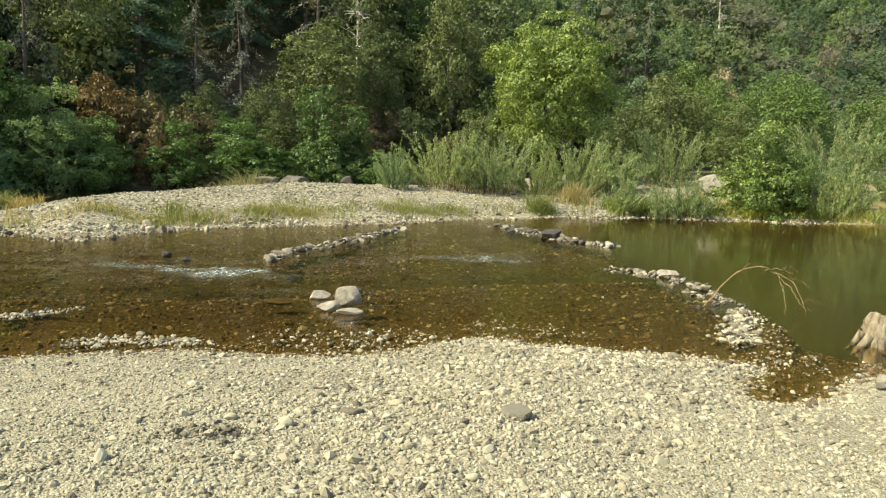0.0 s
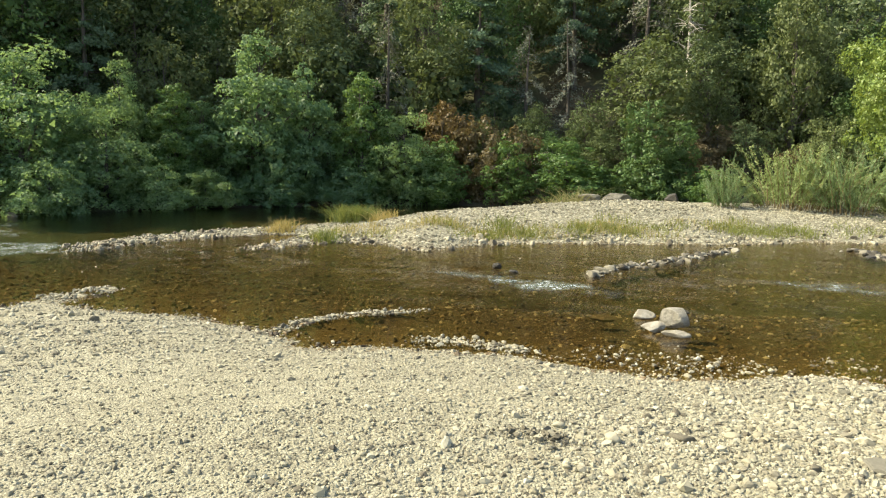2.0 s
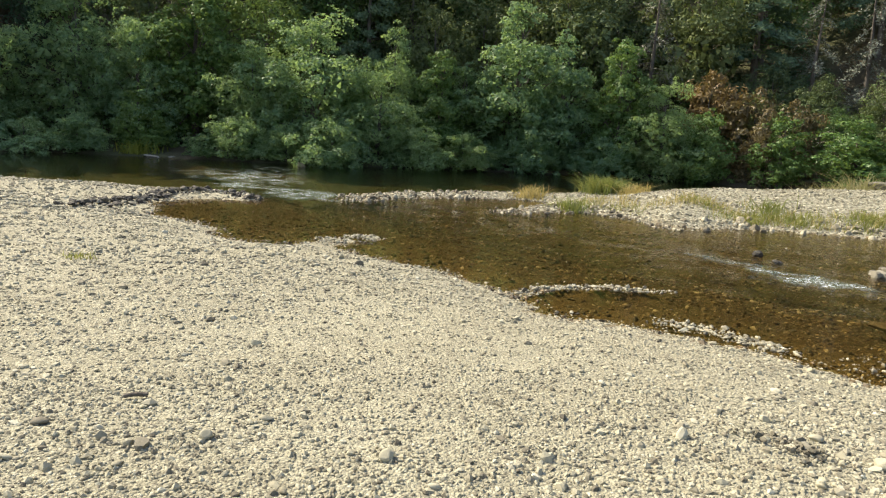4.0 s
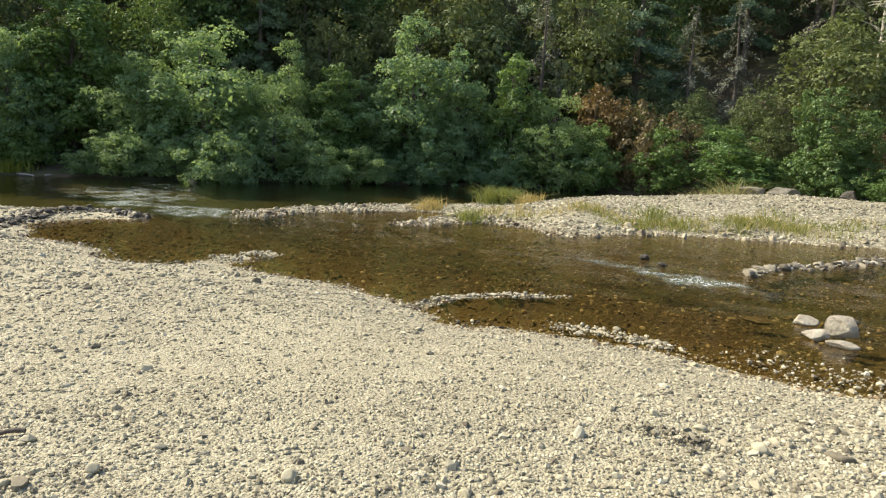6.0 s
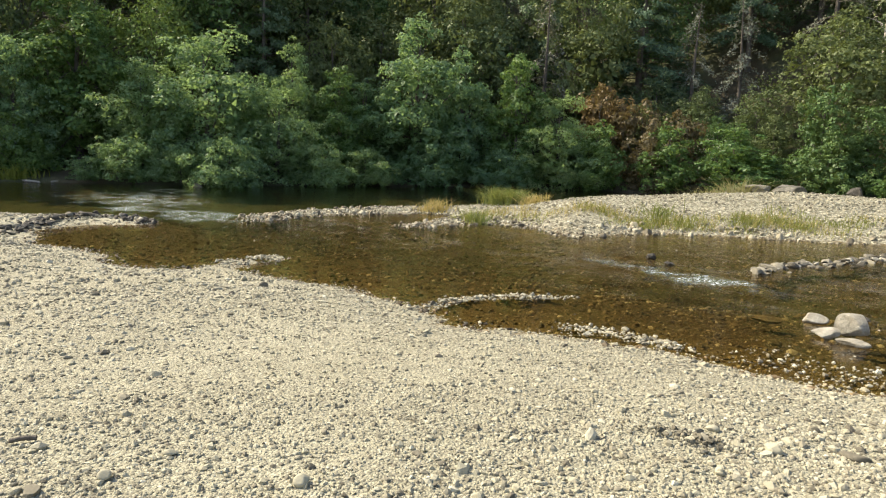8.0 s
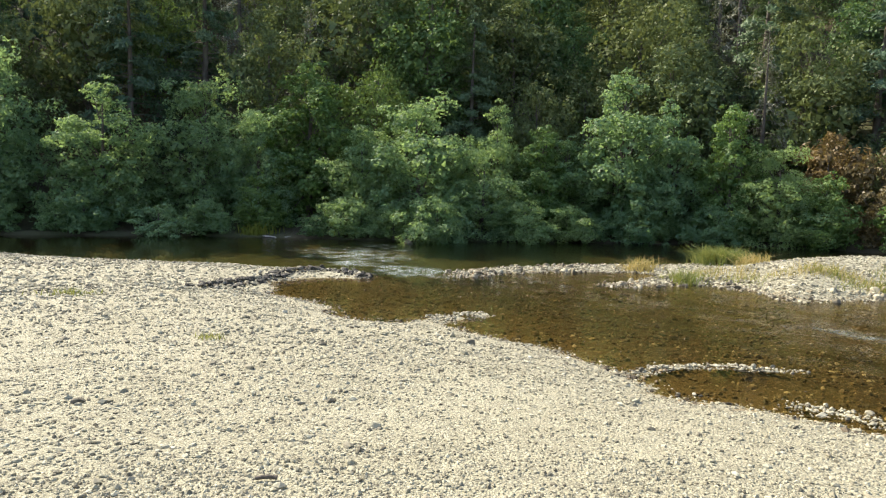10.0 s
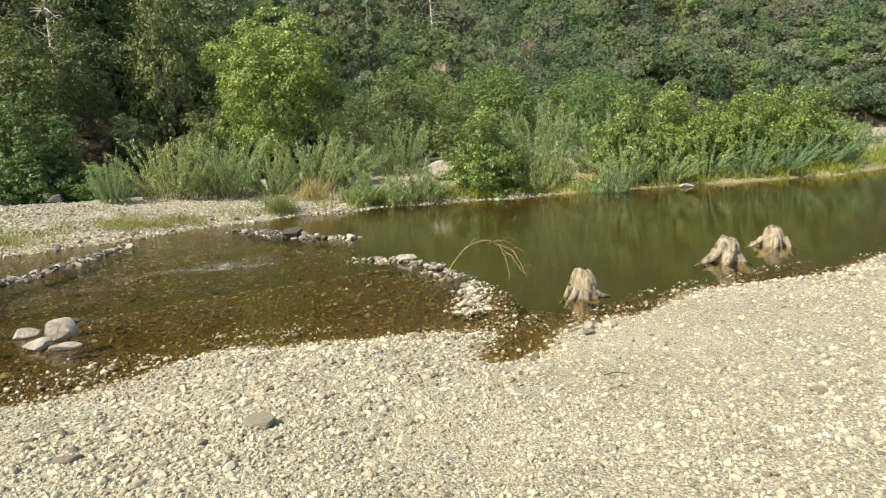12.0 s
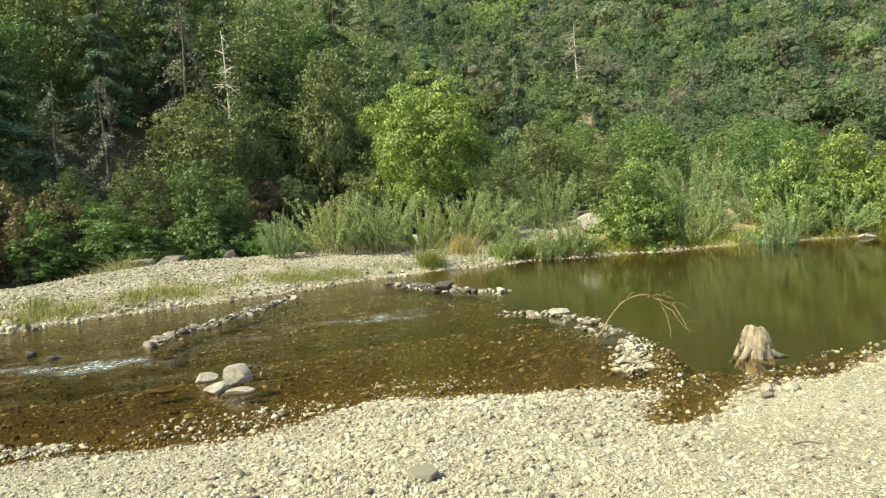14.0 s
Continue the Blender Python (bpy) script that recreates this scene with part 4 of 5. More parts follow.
tv, tf = tubes([curve_tube([(0, 0, 0), (0.08, 0.02, 0.01), (0.17, 0.0, 0.0)], 0.006, 0.004, 6)], 6)
stick = new("stick", mesh_of("stick", tv, tf, M["bark"]))
stick.matrix_basis = pose(2.62, 3.75, 0.27, 0, 0, -20)
tagged(stick, "thin dark twig lying on the gravel", "stick")


# ---- trees ----
def crown_cards(lobes, leaves, leaf, bough, rg, slim=0.68, inner=0.62, loose=0.42):
    """Leaves on many small leafy boughs that stand out from the lobes (x, y, z, radius, squash) of a crown."""
    lobes = np.array(lobes, float)
    share = np.maximum((1.7 * (lobes[:, 3] / bough) ** 2).astype(int), 3)
    c = np.repeat(lobes, share, 0)
    n = len(c)
    d = rg.normal(size=(n, 3)) + np.array([0, 0, 0.25])
    d /= np.linalg.norm(d, axis=1)[:, None]
    round_ = np.stack([np.ones(n), np.ones(n), c[:, 4]], -1)
    at = c[:, :3] + d * (c[:, 3] * rg.uniform(0.62, 1.08, n))[:, None] * round_
    axis = d * 0.75 + np.array([0, 0, 0.55])
    axis /= np.linalg.norm(axis, axis=1)[:, None]
    size = bough * np.exp(rg.normal(0, 0.35, n))
    per = np.maximum((size ** 2 / (size ** 2).sum() * leaves).astype(int), 4)
    pick = np.repeat(np.arange(n), per)
    e = rg.normal(size=(len(pick), 3))
    e /= np.linalg.norm(e, axis=1)[:, None]
    side = (e * axis[pick]).sum(1)
    e = np.where((side < -0.25)[:, None], e - 2 * side[:, None] * axis[pick], e)
    ragged = rg.uniform(0.55, 1.0, len(pick)) + 0.35 * rg.uniform(0, 1, len(pick)) ** 5
    pts = at[pick] + e * (size[pick] * ragged)[:, None] * np.array([1, 1, 0.78])
    v = leaf_bits(pts, leaf, rg, e + axis[pick] * 0.25, loose, slim)
    # the inner foliage: broad sprays of leaves near the limbs, which keep the light out
    c = np.repeat(lobes, 90, 0)
    d = rg.normal(size=(len(c), 3))
    d /= np.linalg.norm(d, axis=1)[:, None]
    q = c[:, :3] + d * (c[:, 3] * inner * rg.uniform(0.2, 1.0, len(c)) ** 0.5)[:, None] * np.stack([np.ones(len(c)), np.ones(len(c)), c[:, 4]], -1)
    v = np.concatenate([v, leaf_bits(q, c[:, 3] * 0.11, rg, d, 0.8, 0.7)])
    return v, np.arange(len(v)).reshape(-1, 3)


def limbs_to(lobes, h, r, rg, start=0.25):
    paths = [[(0.02 * math.sin(3 * s) * h, 0.02 * math.cos(2 * s) * h - 0.02 * h, -0.3 + (h + 0.3) * s, r * (1 - 0.82 * s)) for s in np.linspace(0, 1, 9)]]
    for lx, ly, lz, lr, sq in lobes:
        z0 = max(h * start * rg.uniform(0.4, 1.2), lz - math.hypot(lx, ly) * 1.1 - lr * 0.4)
        z0 = min(z0, h * 0.9)
        rr = max(r * 0.42 * (1 - z0 / h * 0.6), 0.02)
        paths.append([(lx * s, ly * s, z0 + (lz - z0) * s ** 0.8, rr * (1 - 0.8 * s)) for s in np.linspace(0, 1, 6)])
        for _ in range(1):
            e = rg.normal(0, lr * 0.5, 3)
            paths.append([(lx * 0.7 + e[0] * s, ly * 0.7 + e[1] * s, z0 + (lz - z0) * 0.75 + (abs(e[2]) + 0.1) * s, rr * 0.4 * (1 - 0.8 * s)) for s in np.linspace(0, 1, 4)])
    return tubes(paths[:1], 7), tubes(paths[1:], 5)


LIBRARY = Matrix.Translation((0, 0, -40))


def broadleaf(name, mat, h, w, seed, label, leaves=9000, leaf=0.11, low=0.1, tiers=4, bough=0.4, category="tree", pointed=0.5, inner=0.62, domed=0):
    """A leafy tree, h high and w wide, foliage starting at low * h. domed: this many lobes set round one egg-shaped crown."""
    rg = np.random.default_rng(seed)
    lobes = []
    for k in range(tiers):
        u = (k + 0.5) / tiers
        zc = h * (low + (0.93 - low) * u)
        out = w * 0.5 * rg.uniform(0.85, 1.15) * (1 - pointed * u ** 1.5) * (0.55 + 0.45 * min(1.0, u * 2.5 + 0.4))
        m = max(2, int(5 - 3 * u))
        for q in range(m):
            a = q * 6.28 / m + k * 1.1 + rg.uniform(-0.4, 0.4)
            d = out * rg.uniform(0.4, 0.85)
            lobes.append((d * math.cos(a), d * math.sin(a), zc + rg.normal(0, 0.05 * h), out * rg.uniform(0.38, 0.68), rg.uniform(0.8, 1.25)))
    lobes.append((rg.normal(0, 0.05 * w), rg.normal(0, 0.05 * w), h * 0.88, w * 0.16, 1.3))
    if domed:
        lobes = []
        for k in range(domed):
            up = 1 - 1.75 * (k + 0.5) / domed
            a, lr = k * 2.4 + rg.uniform(-0.3, 0.3), w * rg.uniform(0.12, 0.19)
            ring, tall = math.sqrt(max(1 - up * up, 0.04)), h * (1 - low) * 0.5
            lobes.append(((w * 0.5 - lr) * ring * math.cos(a) * rg.uniform(0.85, 1.05), (w * 0.5 - lr) * ring * math.sin(a) * rg.uniform(0.85, 1.05), h * low + tall + (tall - lr) * up, lr, rg.uniform(0.85, 1.15)))
        lobes.append((0, 0, h * 0.5, w * 0.3, 1.1))
    t = root(name, LIBRARY, label, category)
    stem, limbs = limbs_to(lobes, h * 0.85, 0.018 * h + 0.02, rg)
    trunk = part("trunk", mesh_of("trunk", *stem, M["bark"]), t)
    tagged(part("branchwork", mesh_of("branchwork", *limbs, M["bark"]), trunk), kind="stuff")
    v, f = crown_cards(lobes, leaves, leaf, bough, rg, inner=inner)
    part("crown", mesh_of("crown", v, f, M[mat], True), t)
    return t


def conifer(name, mat, h, w, seed, label, leaves=6000, leaf=0.2, sparse=0.0, droop=0.0):
    rg = np.random.default_rng(seed)
    t = root(name, LIBRARY, label, "conifer tree")
    paths = [[(0.01 * h * math.sin(4 * s), 0.01 * h * math.cos(3 * s), -0.3 + (h + 0.3) * s, (0.016 * h + 0.03) * (1 - 0.93 * s)) for s in np.linspace(0, 1, 10)]]
    pts, n = [], int(h * 7)
    for k in range(n):
        u = 0.16 + 0.84 * (k + rg.uniform(0, 1)) / n
        if rg.uniform() < sparse:
            continue
        ln = w * 0.5 * (1.06 - u) ** 0.75 * rg.uniform(0.55, 1.15)
        a = rg.uniform(0, 6.28)
        z = h * u
        path = []
        for s in np.linspace(0, 1, 5):
            path.append((ln * s * math.cos(a), ln * s * math.sin(a), z + ln * (0.22 * s - 0.42 * s * s) - droop * s * s, 0.035 * (1 - 0.85 * s) * (1.2 - u)))
        paths.append(path)
        m = max(6, int(leaves / n * ln / (w * 0.3)))
        s = rg.uniform(0.2, 1.0, m) ** 0.7
        q = np.stack([ln * s * math.cos(a), ln * s * math.sin(a), z + ln * (0.22 * s - 0.42 * s * s) - droop * s * s], -1)
        pts.append(q + rg.normal(0, 1, (m, 3)) * np.array([0.2, 0.2, 0.12]) * (0.4 + ln * 0.22))
    trunk = part("trunk", mesh_of("trunk", *tubes(paths[:1], 7), M["bark"]), t)
    tagged(part("branchwork", mesh_of("branchwork", *tubes(paths[1:], 4), M["bark"]), trunk), kind="stuff")
    q = np.concatenate(pts)
    out = q * np.array([1, 1, 0]) / (np.hypot(q[:, 0], q[:, 1])[:, None] + 0.1) + np.array([0, 0, 0.6])
    v, f = leaf_cards(q, leaf, rg, 0.34, 0.5, facing=out, loose=0.6)
    part("crown", mesh_of("crown", v, f, M[mat], True), t)
    return t


def snag(h, w, seed, label, thick=0.16):
    """A dead standing tree, bare bleached branches."""
    rg = np.random.default_rng(seed)
    t = root("dead_tree", LIBRARY, label, "dead tree")
    tv, tf = tubes([[(0.03 * h * math.sin(2.5 * s), 0.02 * h * s, -0.3 + (h + 0.3) * s, thick * (1 - 0.8 * s)) for s in np.linspace(0, 1, 12)]], 7)
    trunk = part("trunk", mesh_of("trunk", tv, tf, M["dead"]), t)
    paths = []
    for k in range(34):
        u = rg.uniform(0.35, 0.97)
        a, ln = rg.uniform(0, 6.28), w * 0.5 * rg.uniform(0.4, 1.1) * (1.25 - u)
        up = rg.uniform(-0.3, 0.6)
        path = [(0.03 * h * math.sin(2.5 * u) + ln * s * math.cos(a + 0.4 * s), 0.02 * h * u + ln * s * math.sin(a + 0.4 * s), h * u + ln * up * s - 0.25 * ln * s * s, thick * 0.26 * (1 - 0.8 * s)) for s in np.linspace(0, 1, 6)]
        paths.append(path)
        for _ in range(3):
            s0 = int(rg.integers(2, 5))
            x, y, z, r = path[s0]
            e = rg.normal(0, ln * 0.28, 3)
            paths.append([(x + e[0] * s, y + e[1] * s, z + e[2] * s - 0.1 * s * s, r * 0.6 * (1 - 0.7 * s)) for s in np.linspace(0, 1, 4)])
    tv, tf = tubes(paths, 4)
    tagged(part("branchwork", mesh_of("branchwork", tv, tf, M["dead"]), trunk), kind="stuff")
    return t


def willow(h, w, seed, label, mat="willow", stems=46, per=85, leaf=0.075, slim=0.2, name="willow_bush", arch=0.5):
    """A shrub of upright whips set with narrow leaves."""
    rg = np.random.default_rng(seed)
    t = root(name, LIBRARY, label, "shrub")
    paths, pts, axes = [], [], []
    for k in range(stems):
        a, b = rg.uniform(0, 6.28), math.sqrt(rg.uniform(0, 1))
        x0, y0 = 0.32 * w * b * math.cos(a), 0.32 * w * b * math.sin(a)
        hh = h * rg.uniform(0.35, 1.08) * (1 - 0.5 * b ** 2)
        lean = arch * w * 0.5 * b * rg.uniform(0.5, 1.1)
        dx, dy = lean * math.cos(a) + rg.normal(0, 0.06 * w), lean * math.sin(a) + rg.normal(0, 0.06 * w)
        path = [(x0 + dx * s ** 1.6, y0 + dy * s ** 1.6, -0.1 + (hh + 0.1) * s, 0.014 * (1 - 0.8 * s) + 0.002) for s in np.linspace(0, 1, 6)]
        paths.append(path)
        s = rg.uniform(0.12, 1.0, per) ** 0.8
        c = np.stack([x0 + dx * s ** 1.6, y0 + dy * s ** 1.6, hh * s], -1)
        pts.append(c + rg.normal(0, 0.045, (per, 3)))
        ax = np.stack([dx * s + rg.normal(0, 0.5, per), dy * s + rg.normal(0, 0.5, per), np.full(per, 0.85)], -1)
        axes.append(ax)
    tv, tf = tubes(paths, 4)
    part("stem_wood", mesh_of("stem_wood", tv, tf, M["twig"]), t)
    ax = np.concatenate(axes)
    ax /= np.linalg.norm(ax, axis=1)[:, None]
    v, f = leaf_cards(np.concatenate(pts), leaf, rg, slim, 0.3, ax)
    part("foliage", mesh_of("foliage", v, f, M[mat], False), t)
    return t


def place(kind, x, y, size=1.0, yaw=0.0, wide=None, z=None, label="", group="", name=""):
    """Stands a copy of a library plant on the ground."""
    zz = ground_z(x, y) - 0.05 if z is None else z
    wide = size if wide is None else wide
    ob = copy_thing(kind, pose(x, y, zz, 0, 0, yaw) @ Matrix.Diagonal((wide, wide, size, 1)))
    if label or group:
        tagged(ob, label, "", group)
    return ob


ALDER = [broadleaf("alder", "alder", 7.0, 5.6, 101, "leafy green alder on the river bank with low branches", 20000, 0.078, 0.06, 7, 0.31, pointed=0.5),
         broadleaf("alder", "alder", 7.0, 5.0, 102, "leafy green alder on the river bank with low branches", 20000, 0.078, 0.06, 7, 0.30, pointed=0.72),
         broadleaf("alder", "bright", 7.0, 4.2, 103, "tall light green alder on the river bank", 16000, 0.078, 0.08, 7, 0.28, pointed=0.6)]
OAK = [broadleaf("oak", "oak", 9.0, 7.5, 111, "grey-green live oak on the slope", 9000, 0.11, 0.28, 5, 0.42, pointed=0.35, inner=0.66),
       broadleaf("oak", "oak", 9.0, 6.0, 112, "olive green oak on the slope", 9000, 0.10, 0.22, 6, 0.38, pointed=0.45, inner=0.66),
       broadleaf("oak", "dark_oak", 9.0, 6.5, 113, "dark green oak on the slope", 9000, 0.10, 0.2, 6, 0.40, pointed=0.4, inner=0.66)]
PINE = [conifer("fir", "pine", 14.0, 6.0, 121, "dark green fir on the slope", 15000, 0.115),
        conifer("fir", "pine", 12.0, 6.5, 122, "dark green fir on the slope", 15000, 0.115, 0.05)]
GREY = conifer("grey_pine", "greypine", 12.0, 6.0, 123, "thin grey pine with drooping needles on the slope", 5200, 0.10, 0.35, 0.7)
BIGTREE = broadleaf("cottonwood", "cotton", 7.0, 6.0, 131, "large rounded light green tree behind the willows", 40000, 0.06, 0.08, 6, 0.33, inner=0.8, domed=26)
SAPLING = broadleaf("sapling", "bright", 3.0, 2.2, 141, "bright green sapling at the foot of the slope", 8500, 0.05, 0.08, 5, 0.14, "sapling", 0.6)
DARKSAP = broadleaf("sapling", "dark_oak", 3.0, 2.2, 145, "dark green sapling at the foot of the slope", 9000, 0.05, 0.06, 6, 0.15, "sapling", 0.6)
SHRUB = broadleaf("shrub", "alder", 2.4, 2.8, 142, "dense green shrub overhanging the water", 8000, 0.06, 0.02, 3, 0.26, "shrub", 0.3)
PALESHRUB = broadleaf("shrub", "silver", 2.4, 2.6, 146, "pale silvery green shrub leaning over the water", 7000, 0.06, 0.02, 3, 0.24, "shrub", 0.3)
RUST = broadleaf("dead_shrub", "rust", 2.6, 2.4, 143, "rust-brown dead shrub on the slope", 3000, 0.075, 0.05, 3, 0.24, "shrub", 0.4)
BEIGE = broadleaf("dead_shrub", "beige", 2.6, 2.4, 147, "beige dead shrub high on the slope", 2600, 0.075, 0.05, 3, 0.25, "shrub", 0.4)
GREENBUSH = broadleaf("bush", "gwillow", 2.8, 2.9, 144, "dense bright green bush at the water's edge", 16000, 0.046, 0.03, 5, 0.18, "shrub", 0.5)
SNAG = [snag(9.0, 4.2, 151, "bare bleached dead tree on the slope"), snag(7.0, 4.0, 152, "bare grey dead tree on the slope", 0.08)]
WILLOW = [willow(2.5, 3.2, 161, "grey-green willow thicket on the gravel bank", stems=70, per=150, leaf=0.062, arch=0.9),
          willow(2.3, 2.4, 162, "grey-green willow thicket on the gravel bank", stems=52, per=150, leaf=0.062, arch=0.9),
          willow(1.5, 1.4, 163, "low grey-green willow on the gravel bank", stems=34, per=100, leaf=0.055, arch=0.8),
          willow(2.9, 3.4, 164, "tall silvery green willow thicket at the water's edge", "silver", 66, 130, 0.08, 0.22, arch=1.1)]
LIB = [PALESHRUB] + ALDER + OAK + PINE + [DARKSAP, GREY, BIGTREE, SAPLING, SHRUB, RUST, BEIGE, GREENBUSH] + SNAG + WILLOW

# along the shaded bank: the leafy edge of the wood
BANK = [(2, -33.4, 14.9, 8.2, 5.8), (0, -33.8, 12.3, 5.6, 4.2), (0, -37.0, 10.6, 6.9, 6.2), (0, -28.7, 18.4, 6.2, 5.9), (1, -27.8, 22.6, 6.1, 4.0), (2, -25.6, 23.8, 5.4, 3.6),
        (1, -23.6, 27.4, 8.0, 6.4), (1, -22.4, 29.6, 6.7, 4.2), (2, -20.0, 31.0, 6.8, 4.0), (0, -18.2, 32.2, 4.6, 4.4), (0, -30.4, 16.4, 4.8, 4.4), (1, -35.5, 5.4, 6.6, 5.4),
        (0, -38.5, 1.2, 7.6, 6.0), (0, -40.5, -5.0, 8.0, 6.4), (2, -44.0, -9.0, 8.5, 5.5), (0, -47.0, -16.0, 8.0, 6.0), (0, -26.4, 20.6, 4.2, 4.4), (1, -25.6, 25.4, 4.6, 4.4)]
for k, x, y, h, w in BANK:
    ref = 7.0
    place(ALDER[k], x, y, h / ref, (x * 37) % 360, w / (5.6, 5.0, 4.2)[k], group="trees along the bank")
for x, y, s in ((-36.0, 7.9, 0.65), (-25.4, 17.3, 0.85), (-24.2, 21.4, 0.8), (-22.0, 26.2, 0.75), (-19.6, 29.6, 0.8), (-34.2, 4.6, 0.7), (-17.2, 32.4, 0.9), (-27.2, 16.2, 0.6), (-33, 9.6, 0.6), (-36.5, -2, 0.8), (-28.6, 14.2, 0.7), (-23.6, 23.6, 0.7)):
    place(SHRUB, x, y, s, (x * 53) % 360, s * 1.2, group="shrubs overhanging the water")
edge = [(-47, -18), (-36.4, -4), (-33.6, 4), (-31.2, 10.8), (-26.8, 16.2), (-24.2, 22), (-21.8, 27.5), (-18.4, 31.5)]
fringe = np.random.default_rng(12)
for (ax, ay), (bx, by) in zip(edge, edge[1:]):
    for u in np.arange(0.1, 1.0, 2.3 / math.hypot(bx - ax, by - ay)):
        s = fringe.uniform(0.3, 0.6)
        fx, fy = ax + (bx - ax) * u, ay + (by - ay) * u
        if min(math.hypot(fx + 32.3, fy - 7.2), math.hypot(fx + 25.9, fy - 18.1), math.hypot(fx + 31.1, fy - 11.2)) < 1.7:
            continue
        place(SHRUB, ax + (bx - ax) * u + fringe.normal(0, 0.25) - 0.5, ay + (by - ay) * u + 0.2, s, fringe.uniform(0, 360), s * 1.35, group="shrubs overhanging the water")
for x, y, s, w in ((-32.3, 7.2, 0.55, 0.85), (-25.9, 18.1, 0.72, 0.9), (-36.6, -1.0, 0.6, 0.8), (-28.4, 15.6, 0.55, 0.7)):
    place(PALESHRUB, x, y, s, (x * 53) % 360, w)
for x, y, s, w in ((-12.9, 33.9, 1.12, 1.35), (-10.2, 35.2, 1.05, 1.9), (-16.0, 32.6, 1.15, 1.3), (-8.4, 36.0, 0.6, 1.0), (-3.2, 35.6, 0.7, 1.0)):
    place(SAPLING, x, y, s, (x * 71) % 360, w, group="saplings at the foot of the slope")
for x, y, s, w in ((-6.7, 37.3, 1.6, 1.5), (-5.0, 37.8, 1.3, 1.4), (-5.8, 36.6, 1.0, 1.2)):
    place(DARKSAP, x, y, s, (x * 71) % 360, w, group="saplings at the foot of the slope")
for x, y, s, w in ((-14.1, 33.9, 1.15, 0.95), (-17.4, 35.4, 1.9, 1.5), (-15.2, 35.8, 1.6, 1.25), (-13.2, 36.0, 1.4, 1.1), (-18.5, 37.2, 1.8, 1.6), (-4.2, 40.2, 1.0, 1.1), (-3.6, 42.6, 1.1, 1.2), (0.5, 42.5, 0.9, 1.0), (-17.5, 40.5, 1.0, 1.2)):
    place(RUST, x, y, s, (x * 91) % 360, w, group="dead shrubs on the slope")
# low brush on the open slope
for kind, x, y, s, w in ((OAK[0], -15.6, 37.2, 0.42, 0.45), (OAK[1], -13.6, 39.9, 0.5, 0.5), (OAK[2], -12.0, 38.6, 0.36, 0.42), (OAK[0], -10.6, 40.6, 0.45, 0.5), (OAK[1], -9.4, 39.4, 0.34, 0.4),
                         (OAK[0], -16.2, 40.0, 0.5, 0.5), (OAK[2], -19.8, 38.8, 0.45, 0.5), (OAK[1], -2.0, 42.5, 0.4, 0.45), (OAK[0], 2.2, 44.0, 0.45, 0.5)):
    place(kind, x, y, s, (x * 43) % 360, w, label="low grey-green oak brush on the open slope", group="brush on the slope")
place(GREY, -14.6, 41.6, 0.7, 200, 0.85)
# named trees above and behind
for kind, x, y, s, w in ((OAK[1], -7.4, 42.6, 0.88, 1.1), (OAK[0], -36.4, 21.3, 0.56, 0.7), (OAK[0], -35.3, 29.5, 0.72, 0.95), (OAK[1], -28.6, 30.0, 0.86, 0.9), (OAK[0], -29.0, 37.0, 0.88, 0.88),
                         (GREY, -21.0, 35.4, 0.9, 0.85), (PINE[1], -18.1, 42.2, 0.95, 1.3), (GREY, -12.3, 42.2, 0.72, 0.85), (OAK[1], 0.1, 47.2, 1.25, 0.85), (PINE[0], -3.8, 52.0, 0.8, 1.0),
                         (PINE[0], 15.8, 56.4, 1.15, 1.1), (PINE[1], 11.5, 57.0, 1.15, 1.1), (PINE[0], 3.8, 56.0, 0.85, 1.2), (OAK[2], 5.0, 47.5, 0.8, 0.9)):
    place(kind, x, y, s, (x * 29) % 360, w)
place(SNAG[0], -6.0, 46.8, 1.15, 40, 0.8)
place(SAPLING, -32.2, 11.7, 0.9, 40, 1.1, label="yellow-green sapling at the foot of the bank")
place(SNAG[1], 41.0, 107.0, 2.3, 100, 3.0)
for x, y, s, w in ((33.5, 85.5, 3.5, 1.9), (52.5, 100.0, 3.4, 1.9)):
    place(BEIGE, x, y, s, (x * 31) % 360, w, group="dead shrubs on the slope")
place(SNAG[1], -12.0, 37.6, 0.38, 60, 0.7)
place(BIGTREE, 4.5, 29.6, 1.0, 30, 0.95)
# shrubs and small trees behind the willows, on the low bank
for kind, x, y, s, w in ((OAK[1], 12.3, 38.3, 0.62, 0.7), (OAK[2], 17.4, 36.6, 0.62, 0.78), (OAK[2], 22.4, 34.0, 0.52, 0.55), (OAK[1], 9.4, 37.0, 0.45, 0.6), (OAK[1], 14.0, 33.5, 0.42, 0.5), (OAK[2], 26.5, 39.0, 0.55, 0.75), (OAK[2], 20.0, 41.0, 0.7, 0.8), (OAK[1], 13.5, 43.0, 0.7, 0.8), (OAK[1], 30.0, 47.0, 0.6, 0.8), (OAK[1], 27, 33, 0.36, 0.5), (OAK[1], 22, 47, 0.7, 0.85), (OAK[2], 33, 52, 0.75, 0.95), (OAK[2], 26, 54, 0.8, 1.0), (OAK[0], 36, 60, 0.85, 1.1), (OAK[2], 42, 58, 0.8, 1.1), (OAK[1], 48, 64, 0.8, 1.1), (OAK[2], 18, 50, 0.75, 0.9), (OAK[1], 31, 64, 0.85, 1.1)):
    place(kind, x, y, s, (x * 47) % 360, w, group="small trees behind the willows")
